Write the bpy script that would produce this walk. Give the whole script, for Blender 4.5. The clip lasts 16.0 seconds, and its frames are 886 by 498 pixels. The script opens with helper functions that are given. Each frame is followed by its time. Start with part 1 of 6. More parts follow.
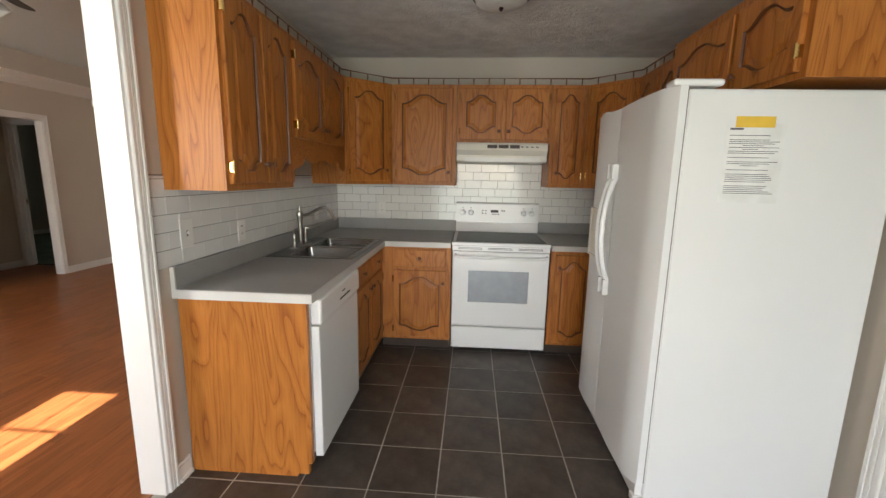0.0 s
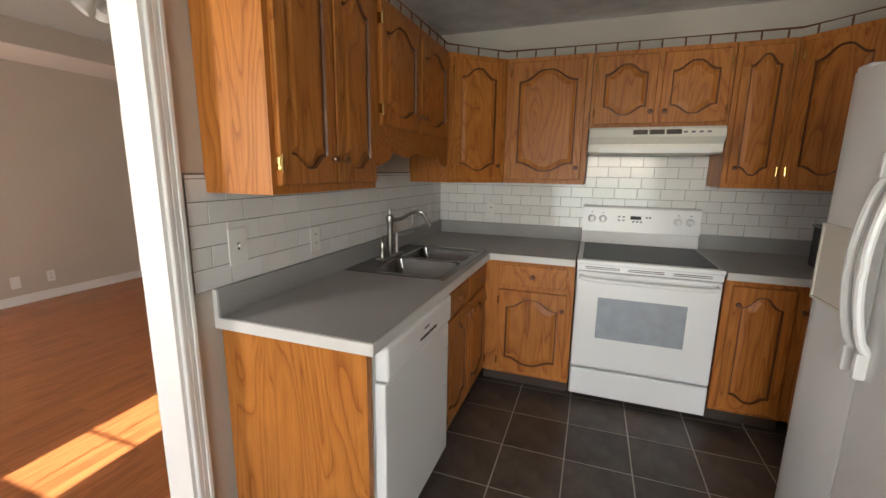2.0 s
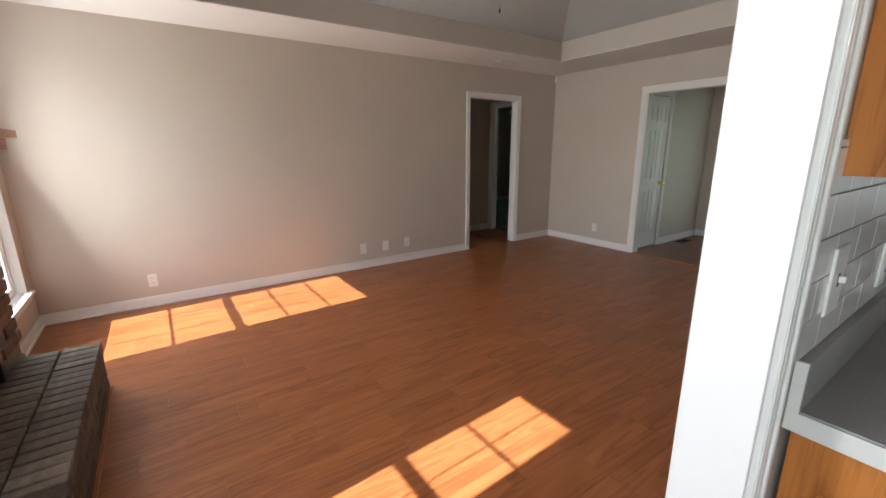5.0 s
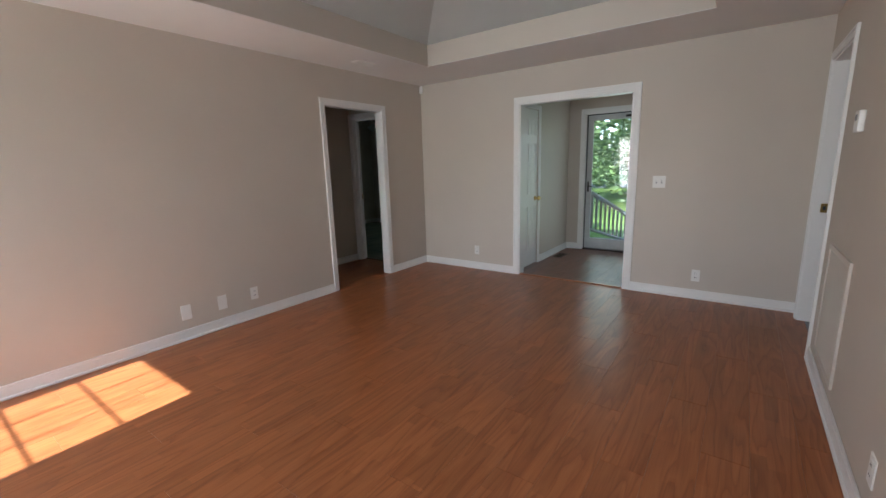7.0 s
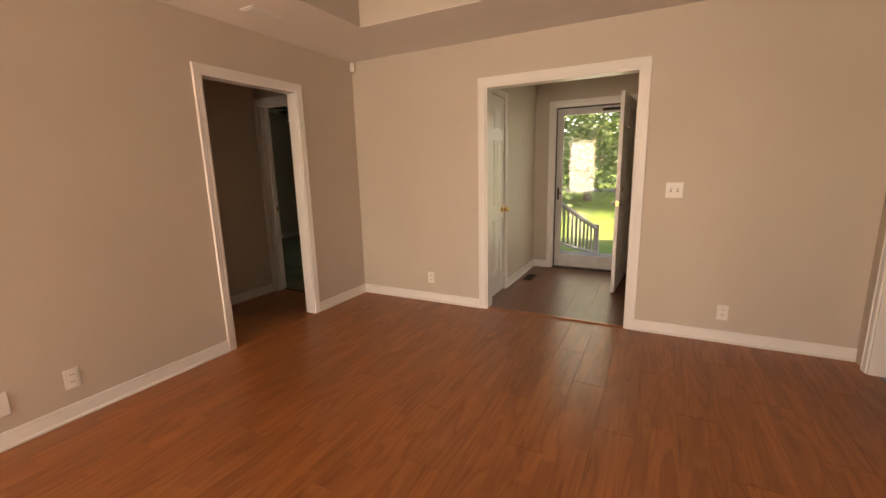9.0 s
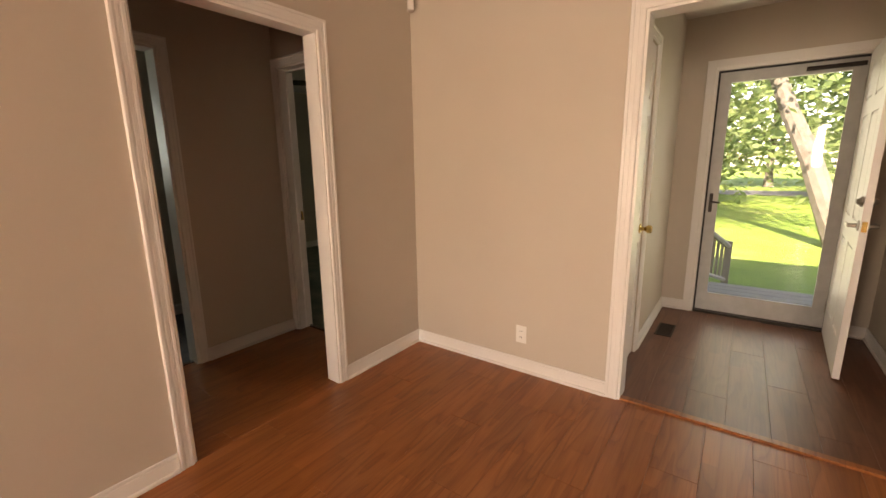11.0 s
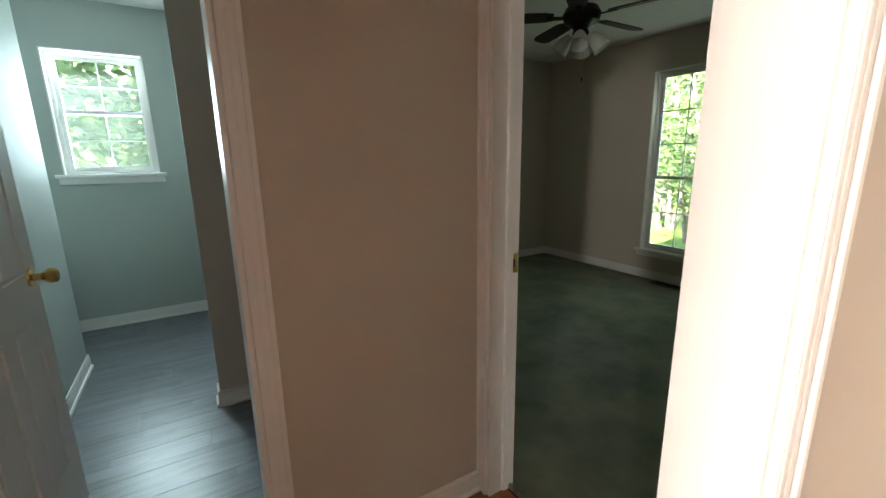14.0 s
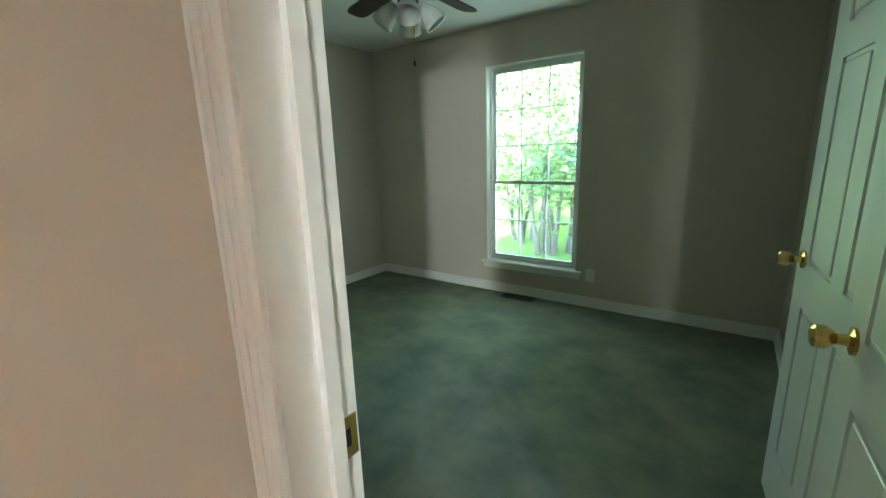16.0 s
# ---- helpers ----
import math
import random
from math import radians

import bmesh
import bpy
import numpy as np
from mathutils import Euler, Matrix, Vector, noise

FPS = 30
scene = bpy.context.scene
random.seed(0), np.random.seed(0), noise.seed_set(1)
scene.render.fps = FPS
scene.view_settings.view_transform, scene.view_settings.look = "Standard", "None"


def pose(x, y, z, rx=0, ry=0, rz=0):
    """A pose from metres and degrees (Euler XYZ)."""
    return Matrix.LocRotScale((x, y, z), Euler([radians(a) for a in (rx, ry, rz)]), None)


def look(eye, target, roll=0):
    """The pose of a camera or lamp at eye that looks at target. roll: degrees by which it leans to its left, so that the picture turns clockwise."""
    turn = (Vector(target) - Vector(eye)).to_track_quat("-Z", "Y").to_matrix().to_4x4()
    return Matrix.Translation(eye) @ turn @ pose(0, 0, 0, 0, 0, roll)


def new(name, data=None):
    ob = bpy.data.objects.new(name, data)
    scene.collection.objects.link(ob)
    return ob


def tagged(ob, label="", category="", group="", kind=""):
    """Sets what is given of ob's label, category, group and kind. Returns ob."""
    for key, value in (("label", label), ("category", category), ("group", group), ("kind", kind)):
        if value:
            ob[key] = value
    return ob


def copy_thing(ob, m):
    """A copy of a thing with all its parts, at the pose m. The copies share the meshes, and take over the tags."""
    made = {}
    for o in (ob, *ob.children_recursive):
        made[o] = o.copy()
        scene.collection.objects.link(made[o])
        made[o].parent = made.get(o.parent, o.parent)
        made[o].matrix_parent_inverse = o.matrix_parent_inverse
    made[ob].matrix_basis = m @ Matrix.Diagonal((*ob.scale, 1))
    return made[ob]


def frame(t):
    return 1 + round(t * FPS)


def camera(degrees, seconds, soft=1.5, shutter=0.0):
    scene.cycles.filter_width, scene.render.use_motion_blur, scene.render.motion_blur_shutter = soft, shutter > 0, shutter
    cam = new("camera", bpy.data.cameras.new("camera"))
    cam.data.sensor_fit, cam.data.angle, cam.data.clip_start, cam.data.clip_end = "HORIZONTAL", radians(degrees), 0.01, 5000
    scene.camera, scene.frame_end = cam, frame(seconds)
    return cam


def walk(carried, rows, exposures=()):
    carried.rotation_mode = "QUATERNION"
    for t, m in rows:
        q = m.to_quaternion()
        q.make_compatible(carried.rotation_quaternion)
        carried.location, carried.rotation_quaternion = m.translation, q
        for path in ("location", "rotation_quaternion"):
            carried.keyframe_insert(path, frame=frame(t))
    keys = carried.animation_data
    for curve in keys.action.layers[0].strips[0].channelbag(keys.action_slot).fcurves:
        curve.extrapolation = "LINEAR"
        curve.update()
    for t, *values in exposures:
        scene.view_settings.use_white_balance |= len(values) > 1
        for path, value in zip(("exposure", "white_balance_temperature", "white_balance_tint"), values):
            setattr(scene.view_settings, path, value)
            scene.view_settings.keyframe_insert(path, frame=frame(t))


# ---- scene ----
PATH = [
    (0, (1.318, 0.316, 1.425), (1.185, 2.281, 1.076), 1.1),
    (0.5, (1.35, 0.559, 1.443), (1.154, 2.521, 1.112), 1.2),
    (1, (1.33, 0.737, 1.432), (1.061, 2.689, 1.091), 1.2),
    (1.5, (1.251, 0.889, 1.423), (0.874, 2.821, 1.07), 0.9),
    (2, (1.232, 0.959, 1.432), (0.567, 2.806, 1.053), 0.8),
    (2.5, (1.234, 0.99, 1.421), (0.226, 2.67, 1.016), 1.0),
    (3, (1.193, 0.983, 1.416), (-0.149, 2.399, 0.977), 0.9),
    (3.5, (1.06, 0.961, 1.4), (-0.508, 2.107, 0.925), 0.2),
    (3.7, (0.955, 0.947, 1.402), (-0.659, 2.022, 0.913), -0.2),
    (5.8, (-0.142, 1.226, 1.381), (-1.669, 2.439, 0.938), -1.0),
    (6, (-0.197, 1.276, 1.378), (-1.671, 2.557, 0.946), -1.2),
    (6.5, (-0.371, 1.422, 1.383), (-1.693, 2.864, 0.965), -1.6),
    (7, (-0.589, 1.623, 1.369), (-1.743, 3.208, 0.971), -1.7),
    (7.5, (-0.815, 1.825, 1.376), (-1.86, 3.485, 0.983), -1.9),
    (8, (-1.034, 2.073, 1.351), (-1.988, 3.79, 0.973), -1.9),
    (8.2, (-1.111, 2.193, 1.348), (-2.041, 3.924, 0.973), -2.0),
    (10.3, (-1.946, 3.467, 1.376), (-2.871, 5.19, 0.954), -0.8),
    (10.5, (-2.075, 3.601, 1.368), (-3.039, 5.3, 0.942), -0.7),
    (11, (-2.324, 3.92, 1.333), (-3.474, 5.507, 0.932), -0.8),
    (11.5, (-2.608, 4.173, 1.341), (-3.953, 5.599, 0.943), -0.9),
    (12, (-2.938, 4.298, 1.311), (-4.442, 5.564, 0.943), 0.2),
    (12.5, (-3.247, 4.517, 1.347), (-4.858, 5.628, 0.935), -0.1),
    (13, (-3.529, 4.679, 1.329), (-5.21, 5.682, 0.915), -0.1),
    (13.5, (-3.836, 4.806, 1.326), (-5.527, 5.787, 0.904), -0.3),
    (14, (-4.103, 4.97, 1.32), (-5.768, 5.991, 0.888), -0.9),
    (14.5, (-4.283, 5.093, 1.341), (-5.852, 6.249, 0.894), -1.2),
    (15, (-4.494, 5.19, 1.357), (-5.933, 6.504, 0.904), -1.5),
    (15.5, (-4.655, 5.341, 1.348), (-5.932, 6.809, 0.887), -1.7),
    (16, (-4.75, 5.58, 1.363), (-5.884, 7.166, 0.917), -1.8),
]
cam = camera(94.2, 16.0)
EXPOSURES = [(0, 2.37, 6500, 11), (2, 2.37, 6500, 12), (3.5, 2.3, 6350, 12), (6, 2.15, 5500, 7), (7.3, 2.45, 5400, 7), (8, 2.6, 7400, 20), (10.4, 2.85, 9300, 26),
             (11, 2.95, 9000, 24), (11.5, 3.05, 6700, 12), (12, 3.1, 5250, 3), (12.6, 3.4, 5100, 3), (13.5, 3.85, 6100, 9), (14, 4.35, 6400, 10), (14.5, 4.8, 7600, 15), (15, 5.55, 5500, 1), (16, 5.8, 5500, -6)]
walk(cam, [(t, look(eye, target, roll)) for t, eye, target, roll in PATH], EXPOSURES)


# ---------- world, sun, daylight ----------
world = bpy.data.worlds.new("world")
scene.world = world
world.use_nodes = True
wn = world.node_tree.nodes
sky = wn.new("ShaderNodeTexSky")
sky.sky_type, sky.sun_disc = "NISHITA", False
SUN = Vector((-0.055, 1.0, -0.815)).normalized()
sky.sun_elevation = math.asin(-SUN.z)
sky.sun_rotation = math.atan2(-SUN.x, -SUN.y)
world.node_tree.links.new(sky.outputs[0], wn["Background"].inputs[0])
wn["Background"].inputs[1].default_value = 0.15
sun_data = bpy.data.lights.new("sun", "SUN")
sun_data.energy, sun_data.angle, sun_data.color = 5.0, radians(0.5), (1.0, 0.96, 0.88)
sun_ob = new("sun", sun_data)
sun_ob.matrix_world = look((0, -20, 18), Vector((0, -20, 18)) + SUN)


def window_light(name, eye, target, w, h, watts, color=(0.9, 0.96, 1.0)):
    """Stands in for the sky's light in an opening."""
    d = bpy.data.lights.new(name, "AREA")
    d.shape, d.size, d.size_y, d.energy, d.color = "RECTANGLE", w, h, watts, color
    ob = new(name, d)
    ob.matrix_world = look(eye, target)
    return ob


window_light("skylight_dining", (1.45, -2.15, 1.15), (1.45, 0, 1.32), 2.0, 1.9, 14.5)
window_light("skylight_living_west", (-3.58, -0.03, 1.25), (-2.3, 3, 2.3), 0.8, 1.6, 12, (1.0, 0.93, 0.85))
window_light("skylight_living_east", (-0.96, -0.03, 1.6), (-2.4, 3, 2.8), 0.4, 0.9, 13, (1.0, 0.96, 0.90))
window_light("skylight_foyer", (-2.14, 8.30, 1.1), (-2.14, 6, 0.9), 0.75, 1.7, 1.1, (0.92, 1.0, 0.9))
window_light("skylight_bedroom", (-6.28, 9.30, 1.25), (-6.28, 7, 0.9), 0.8, 1.6, 0.28, (0.8, 1.0, 0.85))
window_light("skylight_bath", (-8.43, 4.47, 1.65), (-6, 4.5, 1.2), 0.5, 0.85, 2.5, (0.72, 0.94, 1.0))


# ---------- materials ----------
def material(name, rough=0.5, metal=0.0, spec=0.5):
    m = bpy.data.materials.new(name)
    m.use_nodes = True
    b = m.node_tree.nodes["Principled BSDF"]
    b.inputs["Roughness"].default_value = rough
    b.inputs["Metallic"].default_value = metal
    b.inputs["Specular IOR Level"].default_value = spec
    return m, m.node_tree, b


def ramp(nt, fac, stops):
    r = nt.nodes.new("ShaderNodeValToRGB")
    while len(r.color_ramp.elements) < len(stops):
        r.color_ramp.elements.new(0.5)
    for e, (p, c) in zip(r.color_ramp.elements, stops):
        e.position, e.color = p, (*c, 1)
    nt.links.new(fac, r.inputs[0])
    return r.outputs[0]


def noise_tex(nt, scale, stretch=(1, 1, 1), detail=4, rough=0.5, distort=0.0, offset=None):
    tc = nt.nodes.new("ShaderNodeTexCoord")
    mp = nt.nodes.new("ShaderNodeMapping")
    mp.inputs["Scale"].default_value = stretch
    nt.links.new(tc.outputs["Object"], mp.inputs[0])
    src = mp.outputs[0]
    if offset is not None:
        add = nt.nodes.new("ShaderNodeVectorMath")
        nt.links.new(src, add.inputs[0])
        nt.links.new(offset, add.inputs[1])
        src = add.outputs[0]
    n = nt.nodes.new("ShaderNodeTexNoise")
    n.inputs["Scale"].default_value, n.inputs["Detail"].default_value = scale, detail
    n.inputs["Roughness"].default_value, n.inputs["Distortion"].default_value = rough, distort
    nt.links.new(src, n.inputs["Vector"])
    return n.outputs[0]


def mixed(nt, fac, a, b, mode="MIX"):
    m = nt.nodes.new("ShaderNodeMix")
    m.data_type, m.blend_type = "RGBA", mode
    for sock, v in ((m.inputs[0], fac), (m.inputs[6], a), (m.inputs[7], b)):
        if isinstance(v, (int, float)):
            sock.default_value = v
        elif isinstance(v, tuple):
            sock.default_value = (*v, 1)
        else:
            nt.links.new(v, sock)
    return m.outputs[2]


def bumped(nt, b, height, strength=0.2, distance=0.002):
    n = nt.nodes.new("ShaderNodeBump")
    n.inputs["Strength"].default_value, n.inputs["Distance"].default_value = strength, distance
    nt.links.new(height, n.inputs["Height"])
    nt.links.new(n.outputs[0], b.inputs["Normal"])


def painted(name, col, rough=0.6, bump=0.1, scale=160, vary=0.06):
    m, nt, b = material(name, rough)
    big = noise_tex(nt, 1.3, detail=3)
    lo = tuple(c * (1 - vary) for c in col)
    nt.links.new(ramp(nt, big, [(0.3, lo), (0.7, col)]), b.inputs["Base Color"])
    bumped(nt, b, noise_tex(nt, scale, detail=3), bump)
    rr = nt.nodes.new("ShaderNodeMapRange")
    rr.inputs[3].default_value, rr.inputs[4].default_value = rough - 0.07, rough + 0.07
    nt.links.new(noise_tex(nt, 9), rr.inputs[0])
    nt.links.new(rr.outputs[0], b.inputs["Roughness"])
    return m


def oak(name, dark, mid, light, along="z", rough=0.4):
    """Cathedral grain: bands of a stretched field, with fine pores."""
    m, nt, b = material(name, rough, spec=0.32)
    s = {"z": (1, 1, 0.16), "y": (1, 0.16, 1), "x": (0.16, 1, 1)}[along]
    info = nt.nodes.new("ShaderNodeObjectInfo")
    comb = nt.nodes.new("ShaderNodeCombineXYZ")
    mul = nt.nodes.new("ShaderNodeMath")
    mul.operation = "MULTIPLY"
    mul.inputs[1].default_value = 37.0
    nt.links.new(info.outputs["Random"], mul.inputs[0])
    for i in range(3):
        nt.links.new(mul.outputs[0], comb.inputs[i])
    field = noise_tex(nt, 5.0, s, 2, 0.4, 0.6, comb.outputs[0])
    tri = nt.nodes.new("ShaderNodeMath")
    tri.operation = "MULTIPLY"
    tri.inputs[1].default_value = 17.0
    nt.links.new(field, tri.inputs[0])
    fr = nt.nodes.new("ShaderNodeMath")
    fr.operation = "FRACT"
    nt.links.new(tri.outputs[0], fr.inputs[0])
    rings = ramp(nt, fr.outputs[0], [(0.0, dark), (0.18, mid), (0.7, light), (1.0, mid)])
    pores = noise_tex(nt, 150, {"z": (1, 1, 0.04), "y": (1, 0.04, 1), "x": (0.04, 1, 1)}[along], 3, 0.6)
    pc = ramp(nt, pores, [(0.34, (0.66, 0.56, 0.5)), (0.52, (1, 1, 1))])
    col = mixed(nt, 0.55, rings, pc, "MULTIPLY")
    blot = ramp(nt, noise_tex(nt, 2.2, (1, 1, 0.6), 3), [(0.3, (0.82, 0.8, 0.78)), (0.7, (1.06, 1.04, 1.0))])
    col = mixed(nt, 1.0, col, blot, "MULTIPLY")
    nt.links.new(col, b.inputs["Base Color"])
    bumped(nt, b, pores, 0.12, 0.001)
    return m


M = {}
M["wall"] = painted("greige_paint", (0.56, 0.495, 0.42), 0.62, 0.12)
# bathroom walls: the greenish light from the trees is mixed into the colour
M["wall_bath"] = painted("bath_paint_with_green_light", (0.42, 0.46, 0.43), 0.6, 0.1)
M["white"] = painted("white_trim_paint", (0.80, 0.78, 0.75), 0.38, 0.04, 60, 0.03)
M["ceil"] = painted("white_ceiling", (0.80, 0.77, 0.74), 0.8, 0.2, 90)
m, nt, b = material("stippled_ceiling", 0.85)
nt.links.new(ramp(nt, noise_tex(nt, 7, detail=5), [(0.35, (0.66, 0.65, 0.63)), (0.65, (0.80, 0.79, 0.77))]), b.inputs["Base Color"])
bumped(nt, b, noise_tex(nt, 26, detail=5, rough=0.6, distort=1.2), 0.9, 0.012)
M["stipple"] = m
M["oak"] = oak("honey_oak", (0.29, 0.092, 0.016), (0.42, 0.150, 0.029), (0.49, 0.188, 0.040))
M["oak_h"] = oak("honey_oak_across", (0.29, 0.092, 0.016), (0.42, 0.150, 0.029), (0.49, 0.188, 0.040), "x")
# dark brown for the groove faces, which outlines the door panels
M["oak_groove"] = painted("dark_brown_panel_groove", (0.13, 0.042, 0.010), 0.45)
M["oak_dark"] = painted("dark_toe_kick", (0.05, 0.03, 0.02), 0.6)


def laminate(name, dark, mid, light, rough):
    m, nt, b = material(name, rough)
    info = nt.nodes.new("ShaderNodeObjectInfo")
    mul = nt.nodes.new("ShaderNodeMath")
    mul.operation = "MULTIPLY"
    mul.inputs[1].default_value = 53.0
    nt.links.new(info.outputs["Random"], mul.inputs[0])
    comb = nt.nodes.new("ShaderNodeCombineXYZ")
    for i in range(3):
        nt.links.new(mul.outputs[0], comb.inputs[i])
    field = noise_tex(nt, 9, (1, 0.10, 1), 2, 0.45, 0.5, comb.outputs[0])
    t = nt.nodes.new("ShaderNodeMath")
    t.operation = "MULTIPLY"
    t.inputs[1].default_value = 7.0
    nt.links.new(field, t.inputs[0])
    fr = nt.nodes.new("ShaderNodeMath")
    fr.operation = "FRACT"
    nt.links.new(t.outputs[0], fr.inputs[0])
    col = ramp(nt, fr.outputs[0], [(0.0, dark), (0.25, mid), (0.75, light), (1.0, mid)])
    fine = ramp(nt, noise_tex(nt, 190, (1, 0.03, 1), 3), [(0.35, (0.72, 0.66, 0.6)), (0.55, (1, 1, 1))])
    col = mixed(nt, 0.4, col, fine, "MULTIPLY")
    # three strips to a plank, each of short lengths with their own tone
    def math_node(op, a, v=None):
        n = nt.nodes.new("ShaderNodeMath")
        n.operation = op
        nt.links.new(a, n.inputs[0])
        if isinstance(v, (int, float)):
            n.inputs[1].default_value = v
        elif v is not None:
            nt.links.new(v, n.inputs[1])
        return n.outputs[0]
    tc = nt.nodes.new("ShaderNodeTexCoord")
    sep = nt.nodes.new("ShaderNodeSeparateXYZ")
    nt.links.new(tc.outputs["Object"], sep.inputs[0])
    strip = math_node("ADD", math_node("FLOOR", math_node("MULTIPLY", sep.outputs[0], 1 / 0.0633)), mul.outputs[0])
    w1 = nt.nodes.new("ShaderNodeTexWhiteNoise")
    w1.noise_dimensions = "1D"
    nt.links.new(strip, w1.inputs["W"])
    seg = math_node("FLOOR", math_node("ADD", math_node("MULTIPLY", sep.outputs[1], 2.3), w1.outputs["Value"]))
    c2 = nt.nodes.new("ShaderNodeCombineXYZ")
    nt.links.new(strip, c2.inputs[0]), nt.links.new(seg, c2.inputs[1])
    w2 = nt.nodes.new("ShaderNodeTexWhiteNoise")
    nt.links.new(c2.outputs[0], w2.inputs["Vector"])
    tone = ramp(nt, w2.outputs["Value"], [(0.0, (0.84, 0.82, 0.80)), (1.0, (1.10, 1.08, 1.06))])
    col = mixed(nt, 1.0, col, tone, "MULTIPLY")
    nt.links.new(col, b.inputs["Base Color"])
    rr = nt.nodes.new("ShaderNodeMapRange")
    rr.inputs[3].default_value, rr.inputs[4].default_value = rough - 0.08, rough + 0.12
    nt.links.new(noise_tex(nt, 2.5, detail=5), rr.inputs[0])
    nt.links.new(rr.outputs[0], b.inputs["Roughness"])
    bumped(nt, b, noise_tex(nt, 120, (1, 0.05, 1), 3), 0.06, 0.001)
    return m


M["laminate"] = laminate("cherry_laminate", (0.25, 0.083, 0.027), (0.31, 0.106, 0.034), (0.36, 0.130, 0.043), 0.3)
M["laminate_foyer"] = laminate("worn_foyer_laminate", (0.145, 0.056, 0.030), (0.165, 0.066, 0.037), (0.185, 0.077, 0.044), 0.35)
M["vinyl"] = laminate("grey_vinyl_plank", (0.135, 0.145, 0.165), (0.16, 0.172, 0.195), (0.185, 0.195, 0.215), 0.32)
m, nt, b = material("green_carpet", 1.0, spec=0.1)
c1 = ramp(nt, noise_tex(nt, 3.2, detail=6, rough=0.6), [(0.33, (0.165, 0.185, 0.145)), (0.67, (0.30, 0.305, 0.22))])
c2 = ramp(nt, noise_tex(nt, 260, detail=3), [(0.3, (0.75, 0.75, 0.75)), (0.7, (1.1, 1.1, 1.1))])
nt.links.new(mixed(nt, 1.0, c1, c2, "MULTIPLY"), b.inputs["Base Color"])
bumped(nt, b, noise_tex(nt, 220, detail=4), 0.8, 0.006)
M["carpet"] = m


def stone(name, lo, hi, rough, scale=9, bump=0.3, per_piece=0.25):
    m, nt, b = material(name, rough)
    info = nt.nodes.new("ShaderNodeObjectInfo")
    col = ramp(nt, noise_tex(nt, scale, detail=7, rough=0.65), [(0.3, lo), (0.72, hi)])
    tone = ramp(nt, info.outputs["Random"], [(0.0, (1 - per_piece,) * 3), (1.0, (1 + per_piece,) * 3)])
    nt.links.new(mixed(nt, 1.0, col, tone, "MULTIPLY"), b.inputs["Base Color"])
    bumped(nt, b, noise_tex(nt, scale * 5, detail=6), bump, 0.003)
    return m


M["slate"] = stone("brown_slate_tile", (0.032, 0.024, 0.019), (0.125, 0.098, 0.080), 0.40, 6, 0.3, 0.16)
M["grout"] = painted("grey_grout", (0.42, 0.39, 0.35), 0.9, 0.3)
M["subway"] = stone("white_glazed_tile", (0.74, 0.73, 0.70), (0.80, 0.79, 0.77), 0.10, 3, 0.04, 0.03)
M["grout_dark"] = painted("dark_tile_grout", (0.20, 0.18, 0.17), 0.9, 0.2)
M["brick"] = stone("red_brown_brick", (0.10, 0.055, 0.038), (0.23, 0.13, 0.09), 0.85, 22, 0.6, 0.35)
M["brick_dark"] = stone("sooty_hearth_brick", (0.07, 0.05, 0.038), (0.17, 0.125, 0.09), 0.8, 22, 0.6, 0.35)
M["mortar"] = painted("mortar", (0.20, 0.17, 0.14), 0.95, 0.5)
m, nt, b = material("grey_laminate_counter", 0.42)
c = ramp(nt, noise_tex(nt, 420, detail=2), [(0.35, (0.29, 0.285, 0.275)), (0.65, (0.38, 0.372, 0.36))])
c = mixed(nt, 1.0, c, ramp(nt, noise_tex(nt, 4, detail=4), [(0.3, (0.92, 0.92, 0.92)), (0.7, (1.06, 1.06, 1.05))]), "MULTIPLY")
nt.links.new(c, b.inputs["Base Color"])
M["counter"] = m
M["counter_edge"] = painted("pale_counter_edge", (0.62, 0.60, 0.57), 0.45, 0.03)
M["enamel"] = painted("white_enamel", (0.80, 0.80, 0.79), 0.22, 0.03, 90, 0.02)
M["fridge"] = painted("white_textured_steel", (0.78, 0.78, 0.77), 0.36, 0.22, 260, 0.02)
M["almond"] = painted("almond_plastic", (0.76, 0.72, 0.63), 0.4, 0.02)
M["grille"] = painted("cream_register_paint", (0.60, 0.54, 0.47), 0.5, 0.02)
M["plastic"] = painted("white_plastic", (0.80, 0.78, 0.74), 0.35, 0.01)


def plain(name, col, rough, metal=0.0):
    m, nt, b = material(name, rough, metal)
    d = tuple(c * 0.85 for c in col)
    nt.links.new(ramp(nt, noise_tex(nt, 14, detail=4), [(0.3, d), (0.7, col)]), b.inputs["Base Color"])
    return m


M["black_glass"] = plain("black_ceramic_glass", (0.012, 0.012, 0.014), 0.3)
M["black_glass"].node_tree.nodes["Principled BSDF"].inputs["Specular IOR Level"].default_value = 0.12
# the oven window's pale grey-blue has the bright room's reflection in it
M["oven_glass"] = plain("oven_glass_reflection_grey", (0.34, 0.37, 0.40), 0.08)
M["dark"] = plain("dark_slot", (0.02, 0.02, 0.02), 0.6)
M["firebox"] = plain("sooty_firebox", (0.025, 0.022, 0.02), 0.9)
M["nickel"] = plain("brushed_nickel", (0.38, 0.355, 0.32), 0.28, 1.0)
M["steel"] = plain("stainless_steel", (0.27, 0.26, 0.25), 0.24, 1.0)
M["brass"] = plain("polished_brass", (0.78, 0.55, 0.20), 0.18, 1.0)
M["knob_wood"] = plain("dark_oak_knob", (0.16, 0.055, 0.016), 0.35)
M["bronze"] = plain("dark_bronze", (0.03, 0.022, 0.018), 0.4, 0.5)
